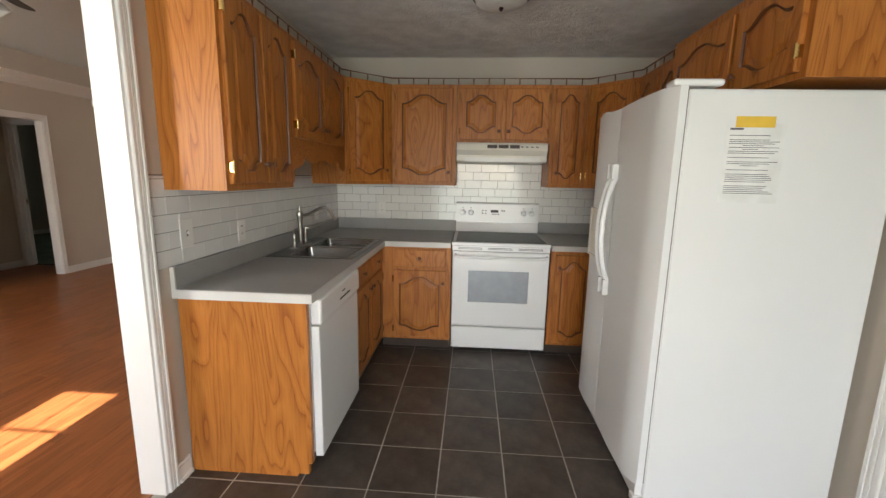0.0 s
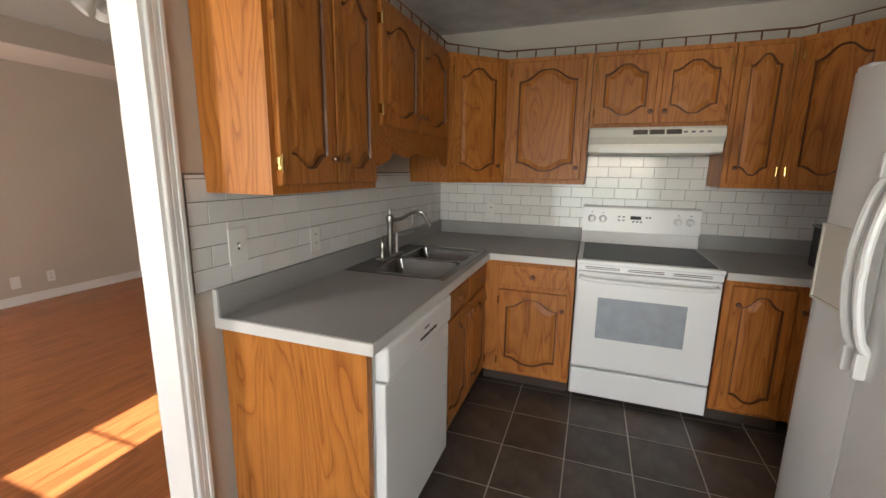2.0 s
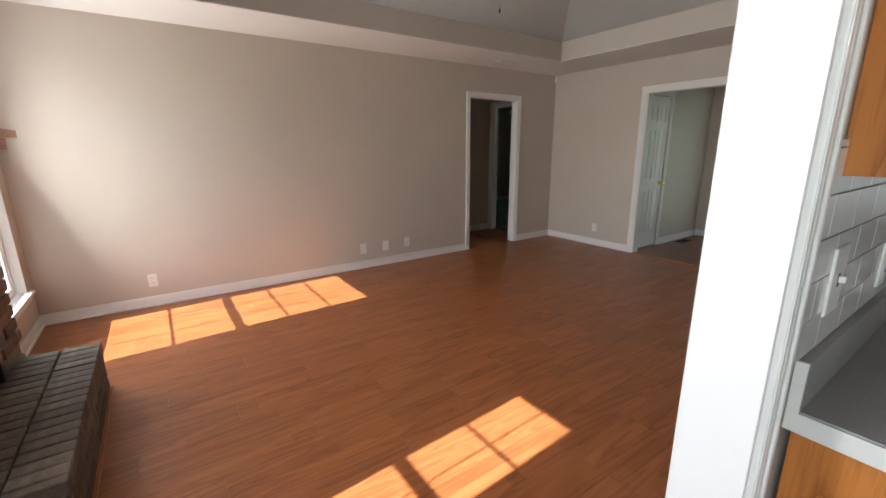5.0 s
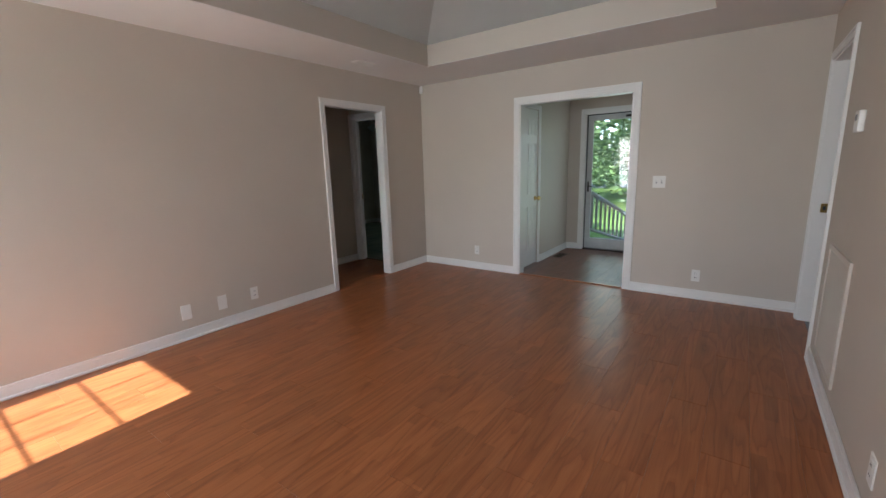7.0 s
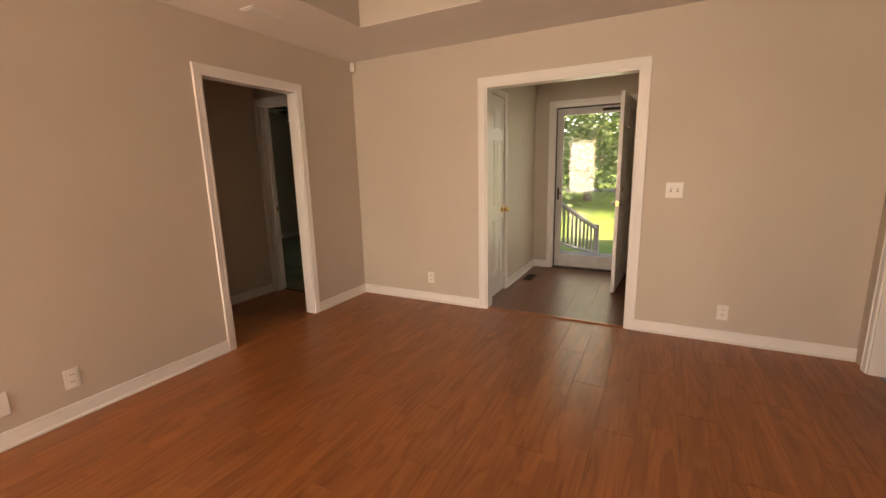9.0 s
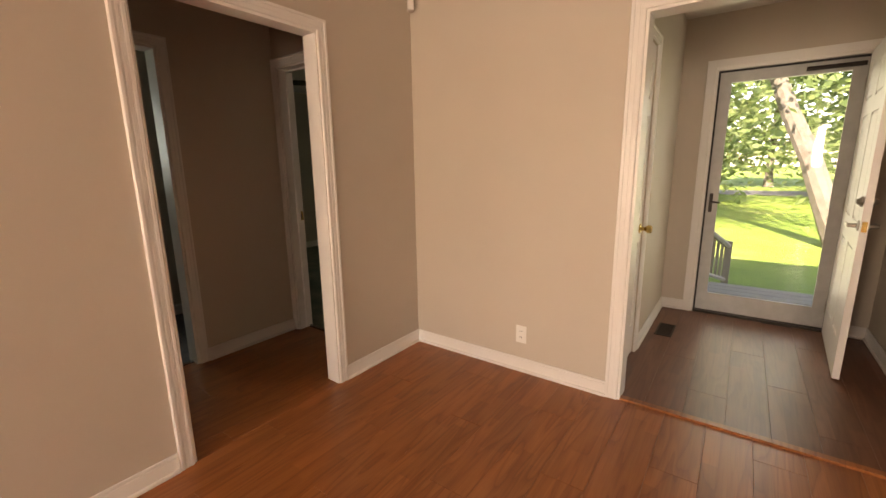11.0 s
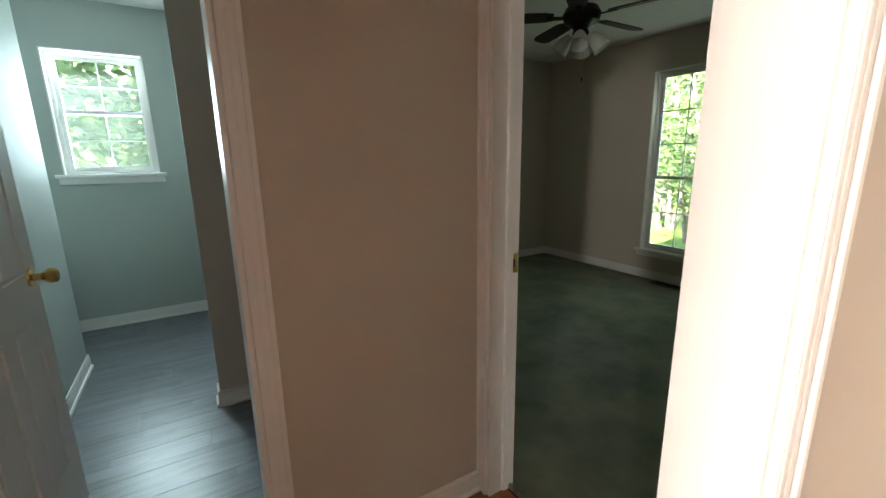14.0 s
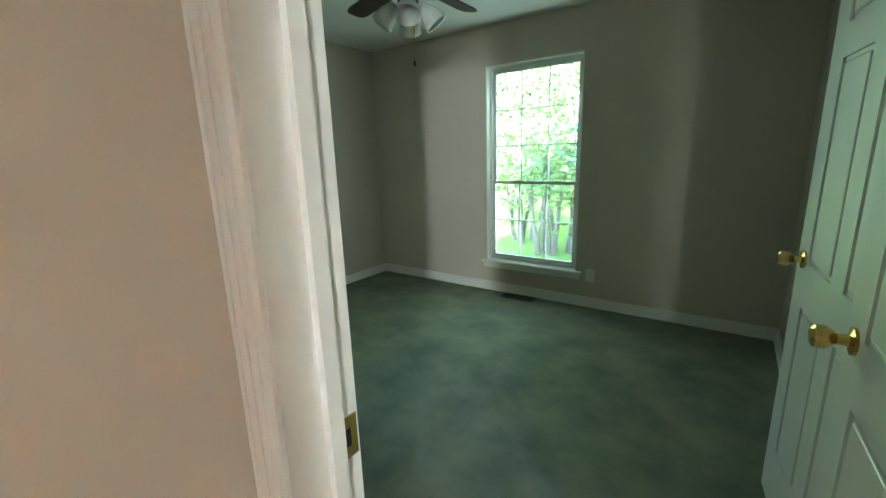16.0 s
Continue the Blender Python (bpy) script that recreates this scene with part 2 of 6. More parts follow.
M["blade"] = plain("dark_walnut_blade", (0.045, 0.028, 0.02), 0.45)
M["frosted"] = plain("frosted_glass", (0.72, 0.72, 0.68), 0.35)
M["paper"] = plain("white_paper", (0.82, 0.82, 0.80), 0.8)
M["ink"] = plain("grey_ink", (0.12, 0.12, 0.13), 0.8)
M["tape"] = plain("yellow_tape", (0.80, 0.52, 0.06), 0.6)
M["vent"] = plain("brown_vent_metal", (0.05, 0.035, 0.025), 0.5, 0.3)
M["porcelain"] = plain("white_porcelain", (0.80, 0.80, 0.78), 0.12)
M["alu"] = plain("white_storm_door_metal", (0.46, 0.46, 0.45), 0.45)
M["screen_dark"] = plain("dark_weatherstrip", (0.03, 0.03, 0.03), 0.7)
M["deck"] = plain("brown_weathered_deck", (0.19, 0.165, 0.135), 0.85)
m, nt, b = material("window_glass", 0.02)
for n in list(nt.nodes):
    if n.type == "BSDF_PRINCIPLED":
        nt.nodes.remove(n)
tr, gl, fr, mx = (nt.nodes.new(k) for k in ("ShaderNodeBsdfTransparent", "ShaderNodeBsdfGlossy", "ShaderNodeFresnel", "ShaderNodeMixShader"))
gl.inputs["Roughness"].default_value = 0.02
fr.inputs[0].default_value = 1.45
nt.links.new(fr.outputs[0], mx.inputs[0]), nt.links.new(tr.outputs[0], mx.inputs[1]), nt.links.new(gl.outputs[0], mx.inputs[2])
# uneven translucent white: a milky haze put into the panes
haze, haze_mix = nt.nodes.new("ShaderNodeBsdfTranslucent"), nt.nodes.new("ShaderNodeMixShader")
haze.inputs[0].default_value = (0.8, 0.82, 0.78, 1)
amount = nt.nodes.new("ShaderNodeMapRange")
amount.inputs[3].default_value, amount.inputs[4].default_value = 0.004, 0.014
nt.links.new(noise_tex(nt, 3.0, detail=5), amount.inputs[0])
nt.links.new(amount.outputs[0], haze_mix.inputs[0]), nt.links.new(mx.outputs[0], haze_mix.inputs[1]), nt.links.new(haze.outputs[0], haze_mix.inputs[2])
nt.links.new(haze_mix.outputs[0], nt.nodes["Material Output"].inputs[0])
M["glass"] = m
m, nt, b = material("grass", 0.9, spec=0.1)
nt.links.new(ramp(nt, noise_tex(nt, 0.6, detail=8, rough=0.7), [(0.3, (0.07, 0.13, 0.022)), (0.55, (0.13, 0.20, 0.04)), (0.72, (0.22, 0.22, 0.08))]), b.inputs["Base Color"])
bumped(nt, b, noise_tex(nt, 30, detail=5), 1.0, 0.05)
M["grass"] = m
m, nt, b = material("leaf", 0.55)
info = nt.nodes.new("ShaderNodeNewGeometry")
lc = ramp(nt, info.outputs["Random Per Island"], [(0.0, (0.10, 0.16, 0.05)), (0.5, (0.14, 0.21, 0.075)), (1.0, (0.20, 0.26, 0.10))])
nt.links.new(lc, b.inputs["Base Color"])
trn = nt.nodes.new("ShaderNodeBsdfTranslucent")
nt.links.new(lc, trn.inputs[0])
ms = nt.nodes.new("ShaderNodeMixShader")
ms.inputs[0].default_value = 0.6
nt.links.new(b.outputs[0], ms.inputs[1]), nt.links.new(trn.outputs[0], ms.inputs[2])
nt.links.new(ms.outputs[0], nt.nodes["Material Output"].inputs[0])
M["leaf"] = m
M["bark"] = stone("grey_bark", (0.05, 0.043, 0.035), (0.14, 0.125, 0.105), 0.95, 12, 1.0, 0.1)
M["asphalt"] = plain("asphalt", (0.07, 0.07, 0.075), 0.9)


# ---------- mesh helpers ----------
def box(bm, x0, x1, y0, y1, z0, z1, bevel=0.0, seg=1):
    vs = [bm.verts.new((x, y, z)) for z in (z0, z1) for y in (y0, y1) for x in (x0, x1)]
    fs = [bm.faces.new([vs[i] for i in q]) for q in ((0, 2, 3, 1), (4, 5, 7, 6), (0, 1, 5, 4), (2, 6, 7, 3), (0, 4, 6, 2), (1, 3, 7, 5))]
    if bevel:
        es = list({e for f in fs for e in f.edges})
        bmesh.ops.bevel(bm, geom=es, offset=bevel, segments=seg, affect="EDGES", profile=0.5)
    return bm


def boxes(*rows):
    bm = bmesh.new()
    for r in rows:
        box(bm, *r)
    return bm


def rod(bm, a, b, r0, r1=None, seg=12, caps=True):
    a, b = Vector(a), Vector(b)
    q = (b - a).to_track_quat("Z", "Y").to_matrix().to_4x4()
    bmesh.ops.create_cone(bm, cap_ends=caps, segments=seg, radius1=r0, radius2=r0 if r1 is None else r1, depth=(b - a).length, matrix=Matrix.Translation((a + b) / 2) @ q)
    return bm


def lathe(bm, at, prof, axis=(0, 0, 1), seg=16):
    """A turned shape: prof is (radius, height along the axis)."""
    q = Vector(axis).to_track_quat("Z", "Y").to_matrix().to_4x4()
    m = Matrix.Translation(at) @ q
    rings = [[bm.verts.new(m @ Vector((r * math.cos(2 * math.pi * i / seg), r * math.sin(2 * math.pi * i / seg), h))) for i in range(seg)] for r, h in prof]
    for p, q2 in zip(rings, rings[1:]):
        for i in range(seg):
            bm.faces.new((p[i], p[(i + 1) % seg], q2[(i + 1) % seg], q2[i]))
    bm.faces.new(rings[0][::-1]), bm.faces.new(rings[-1])
    return bm


def tube(bm, pts, r, seg=10):
    rings = []
    pts = [Vector(p) for p in pts]
    for i, p in enumerate(pts):
        d = (pts[min(i + 1, len(pts) - 1)] - pts[max(i - 1, 0)]).normalized()
        q = d.to_track_quat("Z", "Y").to_matrix()
        rr = r[i] if isinstance(r, (list, tuple)) else r
        rings.append([bm.verts.new(p + q @ Vector((rr * math.cos(2 * math.pi * k / seg), rr * math.sin(2 * math.pi * k / seg), 0))) for k in range(seg)])
    for a, b in zip(rings, rings[1:]):
        k0 = min(range(seg), key=lambda k: (b[k].co - a[0].co).length)
        for k in range(seg):
            bm.faces.new((a[k], a[(k + 1) % seg], b[(k + 1 + k0) % seg], b[(k + k0) % seg]))
    bm.faces.new(rings[0][::-1]), bm.faces.new(rings[-1])
    return bm


def plan_slab(xs, ys, keep, z0, z1):
    """One solid with a stepped or pierced outline: the cells of a grid that keep(i, j) names."""
    bm = bmesh.new()
    v = {}
    for i in range(len(xs) - 1):
        for j in range(len(ys) - 1):
            if keep(i, j):
                q = [(i, j), (i + 1, j), (i + 1, j + 1), (i, j + 1)]
                for k in q:
                    if k not in v:
                        v[k] = bm.verts.new((xs[k[0]], ys[k[1]], z0))
                bm.faces.new([v[k] for k in q])
    up = bmesh.ops.extrude_face_region(bm, geom=bm.faces[:])["geom"]
    bmesh.ops.translate(bm, vec=(0, 0, z1 - z0), verts=[g for g in up if isinstance(g, bmesh.types.BMVert)])
    return bm


def finish(name, bm, mat, smooth=False):
    bmesh.ops.recalc_face_normals(bm, faces=bm.faces[:])
    me = bpy.data.meshes.new(name)
    bm.to_mesh(me)
    bm.free()
    me.materials.append(mat)
    if smooth:
        me.shade_smooth()
        me.set_sharp_from_angle(angle=radians(35))
    return new(name, me)


def part(name, bm, mat, parent, label="", smooth=False):
    ob = finish(name, bm, mat, smooth)
    ob.parent = parent
    ob.matrix_parent_inverse = parent.matrix_basis.inverted() if parent.parent is None else Matrix.Identity(4)
    if label:
        ob["label"] = label
    return ob


def thing(name, at, label, category, group=""):
    ob = new(name)
    ob.location = at
    ob.matrix_basis = Matrix.Translation(at)
    return tagged(ob, label, category, group)


def structure(name, bm, mat, label, category, smooth=False):
    return tagged(finish(name, bm, mat, smooth), label, category, kind="structure")


def piece(name, mesh, parent, at):
    ob = new(name, mesh)
    ob.location = at
    ob.parent = parent
    ob.matrix_parent_inverse = parent.matrix_basis.inverted()
    return ob


def wall(name, x0, x1, y0, y1, z0, z1, holes=(), mat=None, label="greige painted wall"):
    """A wall with openings that go through it; holes are (from, to, bottom, top) along its longer side."""
    along_x = (x1 - x0) > (y1 - y0)
    a0, a1 = (x0, x1) if along_x else (y0, y1)
    bm = bmesh.new()

    def block(p, q, lo, hi):
        if q - p > 1e-4 and hi - lo > 1e-4:
            box(bm, *((p, q, y0, y1) if along_x else (x0, x1, p, q)), lo, hi)
    at = a0
    for h0, h1, b0, t0 in sorted(holes):
        block(at, h0, z0, z1)
        block(h0, h1, z0, b0)
        block(h0, h1, t0, z1)
        at = h1
    block(at, a1, z0, z1)
    return structure(name, bm, mat or M["wall"], label, "wall")


def skirting(rows, h=0.094, label="white painted baseboard"):
    """Rows of (x0, x1, y0, y1): each run is a board with a stepped top and a shoe at the floor side given by its thickness."""
    for x0, x1, y0, y1 in rows:
        bm = boxes((x0, x1, y0, y1, 0.0, h - 0.018))
        if x1 - x0 > y1 - y0:
            c = (y0 + y1) / 2
            box(bm, x0, x1, c - 0.0045, c + 0.0045, h - 0.018, h, 0.002)
        else:
            c = (x0 + x1) / 2
            box(bm, c - 0.0045, c + 0.0045, y0, y1, h - 0.018, h, 0.002)
        box(bm, x0 - (0.011 if x1 - x0 < y1 - y0 else 0), x1 + (0.011 if x1 - x0 < y1 - y0 else 0), y0 - (0.011 if x1 - x0 > y1 - y0 else 0), y1 + (0.011 if x1 - x0 > y1 - y0 else 0), 0.0, 0.019, 0.004)
        structure("baseboard", bm, M["white"], label, "baseboard")


def casing(axis, plane, side, a0, a1, top, w=0.06, legs=(1, 1), head=True):
    """Fluted trim round an opening a0..a1 on a wall face at `plane`; side is the way it stands proud (+1 or -1)."""
    bm = bmesh.new()

    def bar(p0, p1, z0, z1, d0, d1, bev=0.0):
        lo, hi = sorted((plane + side * d0, plane + side * d1))
        if axis == "x":
            box(bm, lo, hi, p0, p1, z0, z1, bev)
        else:
            box(bm, p0, p1, lo, hi, z0, z1, bev)
    for on, inner, sgn in ((legs[0], a0, -1), (legs[1], a1, 1)):
        if not on:
            continue
        o = inner + sgn * w
        bar(min(inner, o), max(inner, o), 0, top + w, 0, 0.012, 0.002)
        for f0, f1, d in ((0.04, 0.28, 0.0146), (0.38, 0.60, 0.0140), (0.72, 0.97, 0.0180)):
            p, q = inner + sgn * w * f0, inner + sgn * w * f1
            bar(min(p, q), max(p, q), 0, top + w * f0, 0.012, d, 0.0015)
    if head:
        bar(a0, a1, top, top + w, 0, 0.012)
        for f0, f1, d in ((0.04, 0.28, 0.0146), (0.38, 0.60, 0.0140), (0.72, 0.97, 0.0180)):
            bar(a0 - w * f1 * legs[0], a1 + w * f1 * legs[1], top + w * f0, top + w * f1, 0.012, d, 0.0015)
    return structure("trim", bm, M["white"], "white painted fluted casing round an opening", "door trim")


def jamb(axis, p0, p1, a0, a1, top, t=0.014, head=True):
    bm = bmesh.new()
    rows = [(a0, a0 + t, 0, top), (a1 - t, a1, 0, top)] + ([(a0 + t, a1 - t, top - t, top)] if head else [])
    for q0, q1, z0, z1 in rows:
        box(bm, *((p0, p1, q0, q1) if axis == "x" else (q0, q1, p0, p1)), z0, z1)
    return structure("trim", bm, M["white"], "white painted door jamb lining", "door trim")


# ---------- structure ----------
C = 2.48          # ceiling
S = 2.425         # living room soffit
W, N, SO = -4.245, 6.235, 0.15   # living room: west, north, south faces
KB, KE = 4.28, 2.92             # kitchen: back and east faces
tagged(finish("ground", boxes((-150, 150, -150, 150, -0.9, -0.45)), M["grass"]), "mown green lawn", "ground", kind="structure")
tagged(finish("road", boxes((-150, 150, 31, 35, -0.45, -0.43)), M["asphalt"]), "grey asphalt road across the lawn", "road", kind="structure")
# subfloors carry the planks, tiles and carpet
structure("floor_living", boxes((W - 0.06, -0.06, SO - 0.2, N + 0.02, -0.3, -0.008)), M["oak_dark"], "cherry laminate floor", "floor")
structure("floor_kitchen", boxes((-0.06, KE + 0.12, -2.3, KB + 0.1, -0.3, -0.0012)), M["grout"], "tiled kitchen floor with pale grout", "floor")
structure("floor_foyer", boxes((-2.96, -1.33, N + 0.02, 8.25, -0.3, -0.008)), M["laminate_foyer"], "worn laminate foyer floor", "floor")
structure("floor_hall", boxes((-5.32, W - 0.06, 3.4, 5.93, -0.3, -0.008)), M["oak_dark"], "cherry laminate hall floor", "floor")
structure("floor_bath", boxes((-8.4, -5.32, 2.6, 6.0, -0.3, -0.006)), M["dark"], "grey vinyl plank bathroom floor", "floor")
structure("floor_bedroom", boxes((-8.3, -4.26, 6.0, 9.26, -0.3, 0.004), (-4.26, -3.6, 6.4, 9.26, -0.3, 0.004), (-5.24, -4.4, 5.93, 6.0, -0.3, 0.004)), M["carpet"], "grey-green cut-pile carpet", "carpet")
structure("floor_utility", boxes((-0.06, 2.97, 4.38, 6.4, -0.3, -0.002)), M["vinyl"], "grey vinyl utility floor", "floor")

# partition between living room and kitchen
wall("wall_partition", -0.115, 0.0, 1.855, 6.35, 0, C, [(5.25, 6.04, 0, 2.06)])
wall("wall_partition_south", -0.115, 0.0, -2.3, 0.35, 0, C)
structure("wall_partition_header", boxes((-0.115, 0.0, 0.35, 1.855, 2.36, C)), M["wall"], "greige header over the opening", "wall")
wall("wall_kitchen_back", 0.0, KE + 0.12, KB, KB + 0.1, 0, C)
wall("wall_kitchen_east", KE, KE + 0.12, -2.3, KB, 0, C, [(0.92, 1.83, 0, 2.06)])
structure("wall_side_room", boxes((4.2, 4.3, 0.3, 2.2, 0, C), (KE + 0.12, 4.2, 0.2, 0.3, 0, C), (KE + 0.12, 4.2, 2.2, 2.3, 0, C)), M["wall"], "greige wall of a side room", "wall")
structure("floor_side_room", boxes((KE + 0.12, 4.2, 0.3, 2.2, -0.3, -0.002)), M["vinyl"], "side room floor", "floor")
structure("ceiling_side_room", boxes((KE + 0.12, 4.3, 0.2, 2.3, C, C + 0.1)), M["ceil"], "white ceiling", "ceiling")
wall("wall_dining_south", -0.115, KE + 0.12, -2.42, -2.3, 0, C, [(0.45, 2.45, 0.05, 2.1)])
structure("ceiling_kitchen", boxes((-0.115, KE + 0.12, -2.42, KB + 0.1, C, C + 0.1)), M["stipple"], "white stippled kitchen ceiling", "ceiling")
structure("wall_utility", boxes((2.97, 3.07, 4.38, 6.4, 0, C), (0, 2.97, 6.3, 6.4, 0, C)), M["wall"], "greige utility room wall", "wall")
structure("ceiling_utility", boxes((0, 3.07, 4.38, 6.4, C, C + 0.1)), M["ceil"], "white ceiling", "ceiling")

# living room
wall("wall_living_south", W - 0.10, -0.115, SO - 0.14, SO, 0, C, [(-4.06, -3.11, 0.34, 2.14), (-1.20, -0.72, 1.03, 2.15)])
wall("wall_living_west", W - 0.10, W, SO, N + 0.12, 0, C, [(4.588, 5.455, 0, 2.04)])
wall("wall_living_north", W, -0.115, N, N + 0.12, 0, C, [(-2.782, -1.545, 0, 2.045)])
# tray ceiling: soffit ring, fascia, and a hipped slope to a flat top
TX0, TX1, TY0, TY1, TZ = -3.50, -0.86, 0.92, 5.44, 2.645
structure("ceiling_living_soffit", plan_slab([W, TX0, TX1, -0.115], [SO, TY0, TY1, N], lambda i, j: not (i == 1 and j == 1), S, S + 0.005), M["ceil"], "white flat soffit round a tray ceiling", "ceiling")
structure("ceiling_living_fascia", plan_slab([TX0 - 0.05, TX0 + 0.003, TX1 - 0.003, TX1 + 0.05], [TY0 - 0.05, TY0 + 0.003, TY1 - 0.003, TY1 + 0.05], lambda i, j: not (i == 1 and j == 1), S + 0.0055, TZ), M["wall"], "greige band of the tray ceiling", "ceiling")
bm = bmesh.new()
e, h = 1.0, 0.55
lo = [bm.verts.new(p) for p in ((TX0, TY0, TZ), (TX1, TY0, TZ), (TX1, TY1, TZ), (TX0, TY1, TZ))]
hi = [bm.verts.new(p) for p in ((TX0 + e, TY0 + e, TZ + h), (TX1 - e, TY0 + e, TZ + h), (TX1 - e, TY1 - e, TZ + h), (TX0 + e, TY1 - e, TZ + h))]
for i in range(4):
    bm.faces.new((lo[i], lo[(i + 1) % 4], hi[(i + 1) % 4], hi[i]))
bm.faces.new(hi)
bmesh.ops.solidify(bm, geom=bm.faces[:], thickness=-0.04)
structure("ceiling_living_slope", bm, M["ceil"], "white hipped ceiling of the tray", "ceiling")
structure("roof", boxes((-8.6, -0.2, -0.2, 8.4, 3.3, 3.4), (-0.2, 4.5, -2.6, 8.4, 3.3, 3.4), (-8.6, -3.5, 8.4, 9.5, 3.3, 3.4)), M["oak_dark"], "house roof", "roof")

# foyer
wall("wall_foyer_west", -2.96, -2.84, N + 0.12, 8.12, 0, C, [(6.42, 6.93, 0, 2.04)])
structure("wall_closet_foyer", boxes((-3.5, -3.4, 6.35, 7.3, 0, C)), M["wall"], "greige closet wall", "wall")
wall("wall_foyer_east", -1.45, -1.33, N + 0.12, 8.12, 0, C)
wall("wall_foyer_north", -2.96, -1.33, 8.12, 8.24, 0, C, [(-2.60, -1.66, 0, 2.07)])
structure("ceiling_foyer", boxes((-3.5, -1.33, N + 0.12, 8.24, C, C + 0.1)), M["ceil"], "white foyer ceiling", "ceiling")
# hall
wall("wall_hall_west", -5.38, -5.26, 3.4, 5.84, 0, C, [(4.40, 5.07, 0, 2.05)])
wall("wall_hall_north", -5.38, W - 0.10, 5.84, 5.96, 0, C, [(-5.212, -4.42, 0, 2.05)])
wall("wall_hall_south", -5.38, W - 0.10, 3.3, 3.4, 0, C)
structure("ceiling_hall", boxes((-5.38, W - 0.10, 3.3, 5.96, C, C + 0.1)), M["ceil"], "white hall ceiling", "ceiling")
# bathroom
wall("wall_bath_west", -8.39, -8.27, 2.6, 6.0, 0, C, [(4.20, 4.795, 1.235, 2.13)], M["wall_bath"], "bathroom wall with greenish light put into its colour")
structure("wall_bath_north", boxes((-8.27, -6.59, 5.14, 5.26, 0, C)), M["wall_bath"], "bathroom wall with greenish light put into its colour", "wall")
structure("wall_bath_stub", boxes((-6.59, -6.49, 4.985, 5.9, 0, C)), M["wall"], "greige end of a bathroom wall", "wall")
structure("wall_bath_nook", boxes((-6.59, -5.38, 5.9, 5.96, 0, C)), M["wall"], "greige bathroom nook wall", "wall")
structure("wall_bath_south", boxes((-7.47, -5.38, 4.15, 4.27, 0, C)), M["wall_bath"], "bathroom wall with greenish light put into its colour", "wall")
structure("wall_bath_alcove", boxes((-7.47, -7.35, 2.6, 4.15, 0, C), (-8.27, -7.35, 2.5, 2.6, 0, C)), M["wall_bath"], "bathroom wall with greenish light put into its colour", "wall")
structure("ceiling_bath", boxes((-8.39, -5.38, 2.5, 5.96, C, C + 0.1)), M["ceil"], "white bathroom ceiling", "ceiling")
# bedroom
wall("wall_bedroom_north", -8.29, -3.6, 9.14, 9.26, 0, C, [(-6.745, -5.85, 0.315, 2.135)])
wall("wall_bedroom_west", -8.29, -8.17, 6.0, 9.14, 0, C)
wall("wall_bedroom_south_west", -8.17, -5.38, 5.965, 6.06, 0, C)
wall("wall_bedroom_east", -4.40, -4.28, 5.96, 9.14, 0, C, [(6.72, 7.5, 0, 2.04)])
structure("wall_bedroom_closet", boxes((-3.7, -3.6, 6.4, 9.14, 0, C), (-4.28, -3.6, 6.36, 6.4, 0, C), (-4.28, -3.7, 7.7, 7.8, 0, C)), M["wall"], "greige closet wall", "wall")
structure("ceiling_bedroom", boxes((-8.29, -4.26, 5.96, 9.26, C, C + 0.1), (-4.26, -3.6, 6.36, 9.26, C, C + 0.1)), M["ceil"], "white bedroom ceiling", "ceiling")

# trim
casing("x", 0.0, 1, 0.41, 1.855, 2.30, 0.055, (0, 1), True)
casing("x", -0.115, -1, 0.41, 1.855, 2.30, 0.055, (1, 1), True)
jamb("x", -0.117, 0.002, 0.35, 1.857, 2.36, 0.016)
casing("x", KE, -1, 0.92, 1.83, 2.06, 0.07)
jamb("x", KE - 0.001, KE + 0.121, 0.92, 1.83, 2.06)
casing("x", -0.115, -1, 5.25, 6.04, 2.06)
jamb("x", -0.117, 0.002, 5.25, 6.04, 2.06)
casing("x", W, 1, 4.59, 5.45, 2.04, 0.06)
casing("x", W - 0.10, -1, 4.588, 5.455, 2.04, 0.06, (1, 0))
jamb("x", W - 0.102, W + 0.002, 4.588, 5.455, 2.04)
casing("y", N, -1, -2.782, -1.545, 2.045, 0.07)
jamb("y", N - 0.002, N + 0.122, -2.782, -1.545, 2.045)
casing("x", -2.84, 1, 6.42, 6.93, 2.04, 0.055)
casing("y", 8.12, -1, -2.60, -1.66, 2.07, 0.06)
jamb("y", 8.12, 8.24, -2.60, -1.66, 2.07, 0.02)
casing("x", -5.26, 1, 4.40, 5.07, 2.05)
casing("x", -5.38, -1, 4.40, 5.07, 2.05, 0.06, (0, 1))
jamb("x", -5.382, -5.258, 4.40, 5.07, 2.05)
casing("y", 5.84, -1, -5.212, -4.42, 2.05, 0.062)
jamb("y", 5.838, 5.962, -5.212, -4.42, 2.05)
structure("trim", boxes((-5.198, -5.185, 5.90, 5.926, 0.006, 2.036), (-5.185, -4.433, 5.90, 5.926, 2.023, 2.036)), M["white"], "white door stop moulding", "door trim")
casing("x", -4.40, -1, 6.72, 7.5, 2.04)
t = 0.013
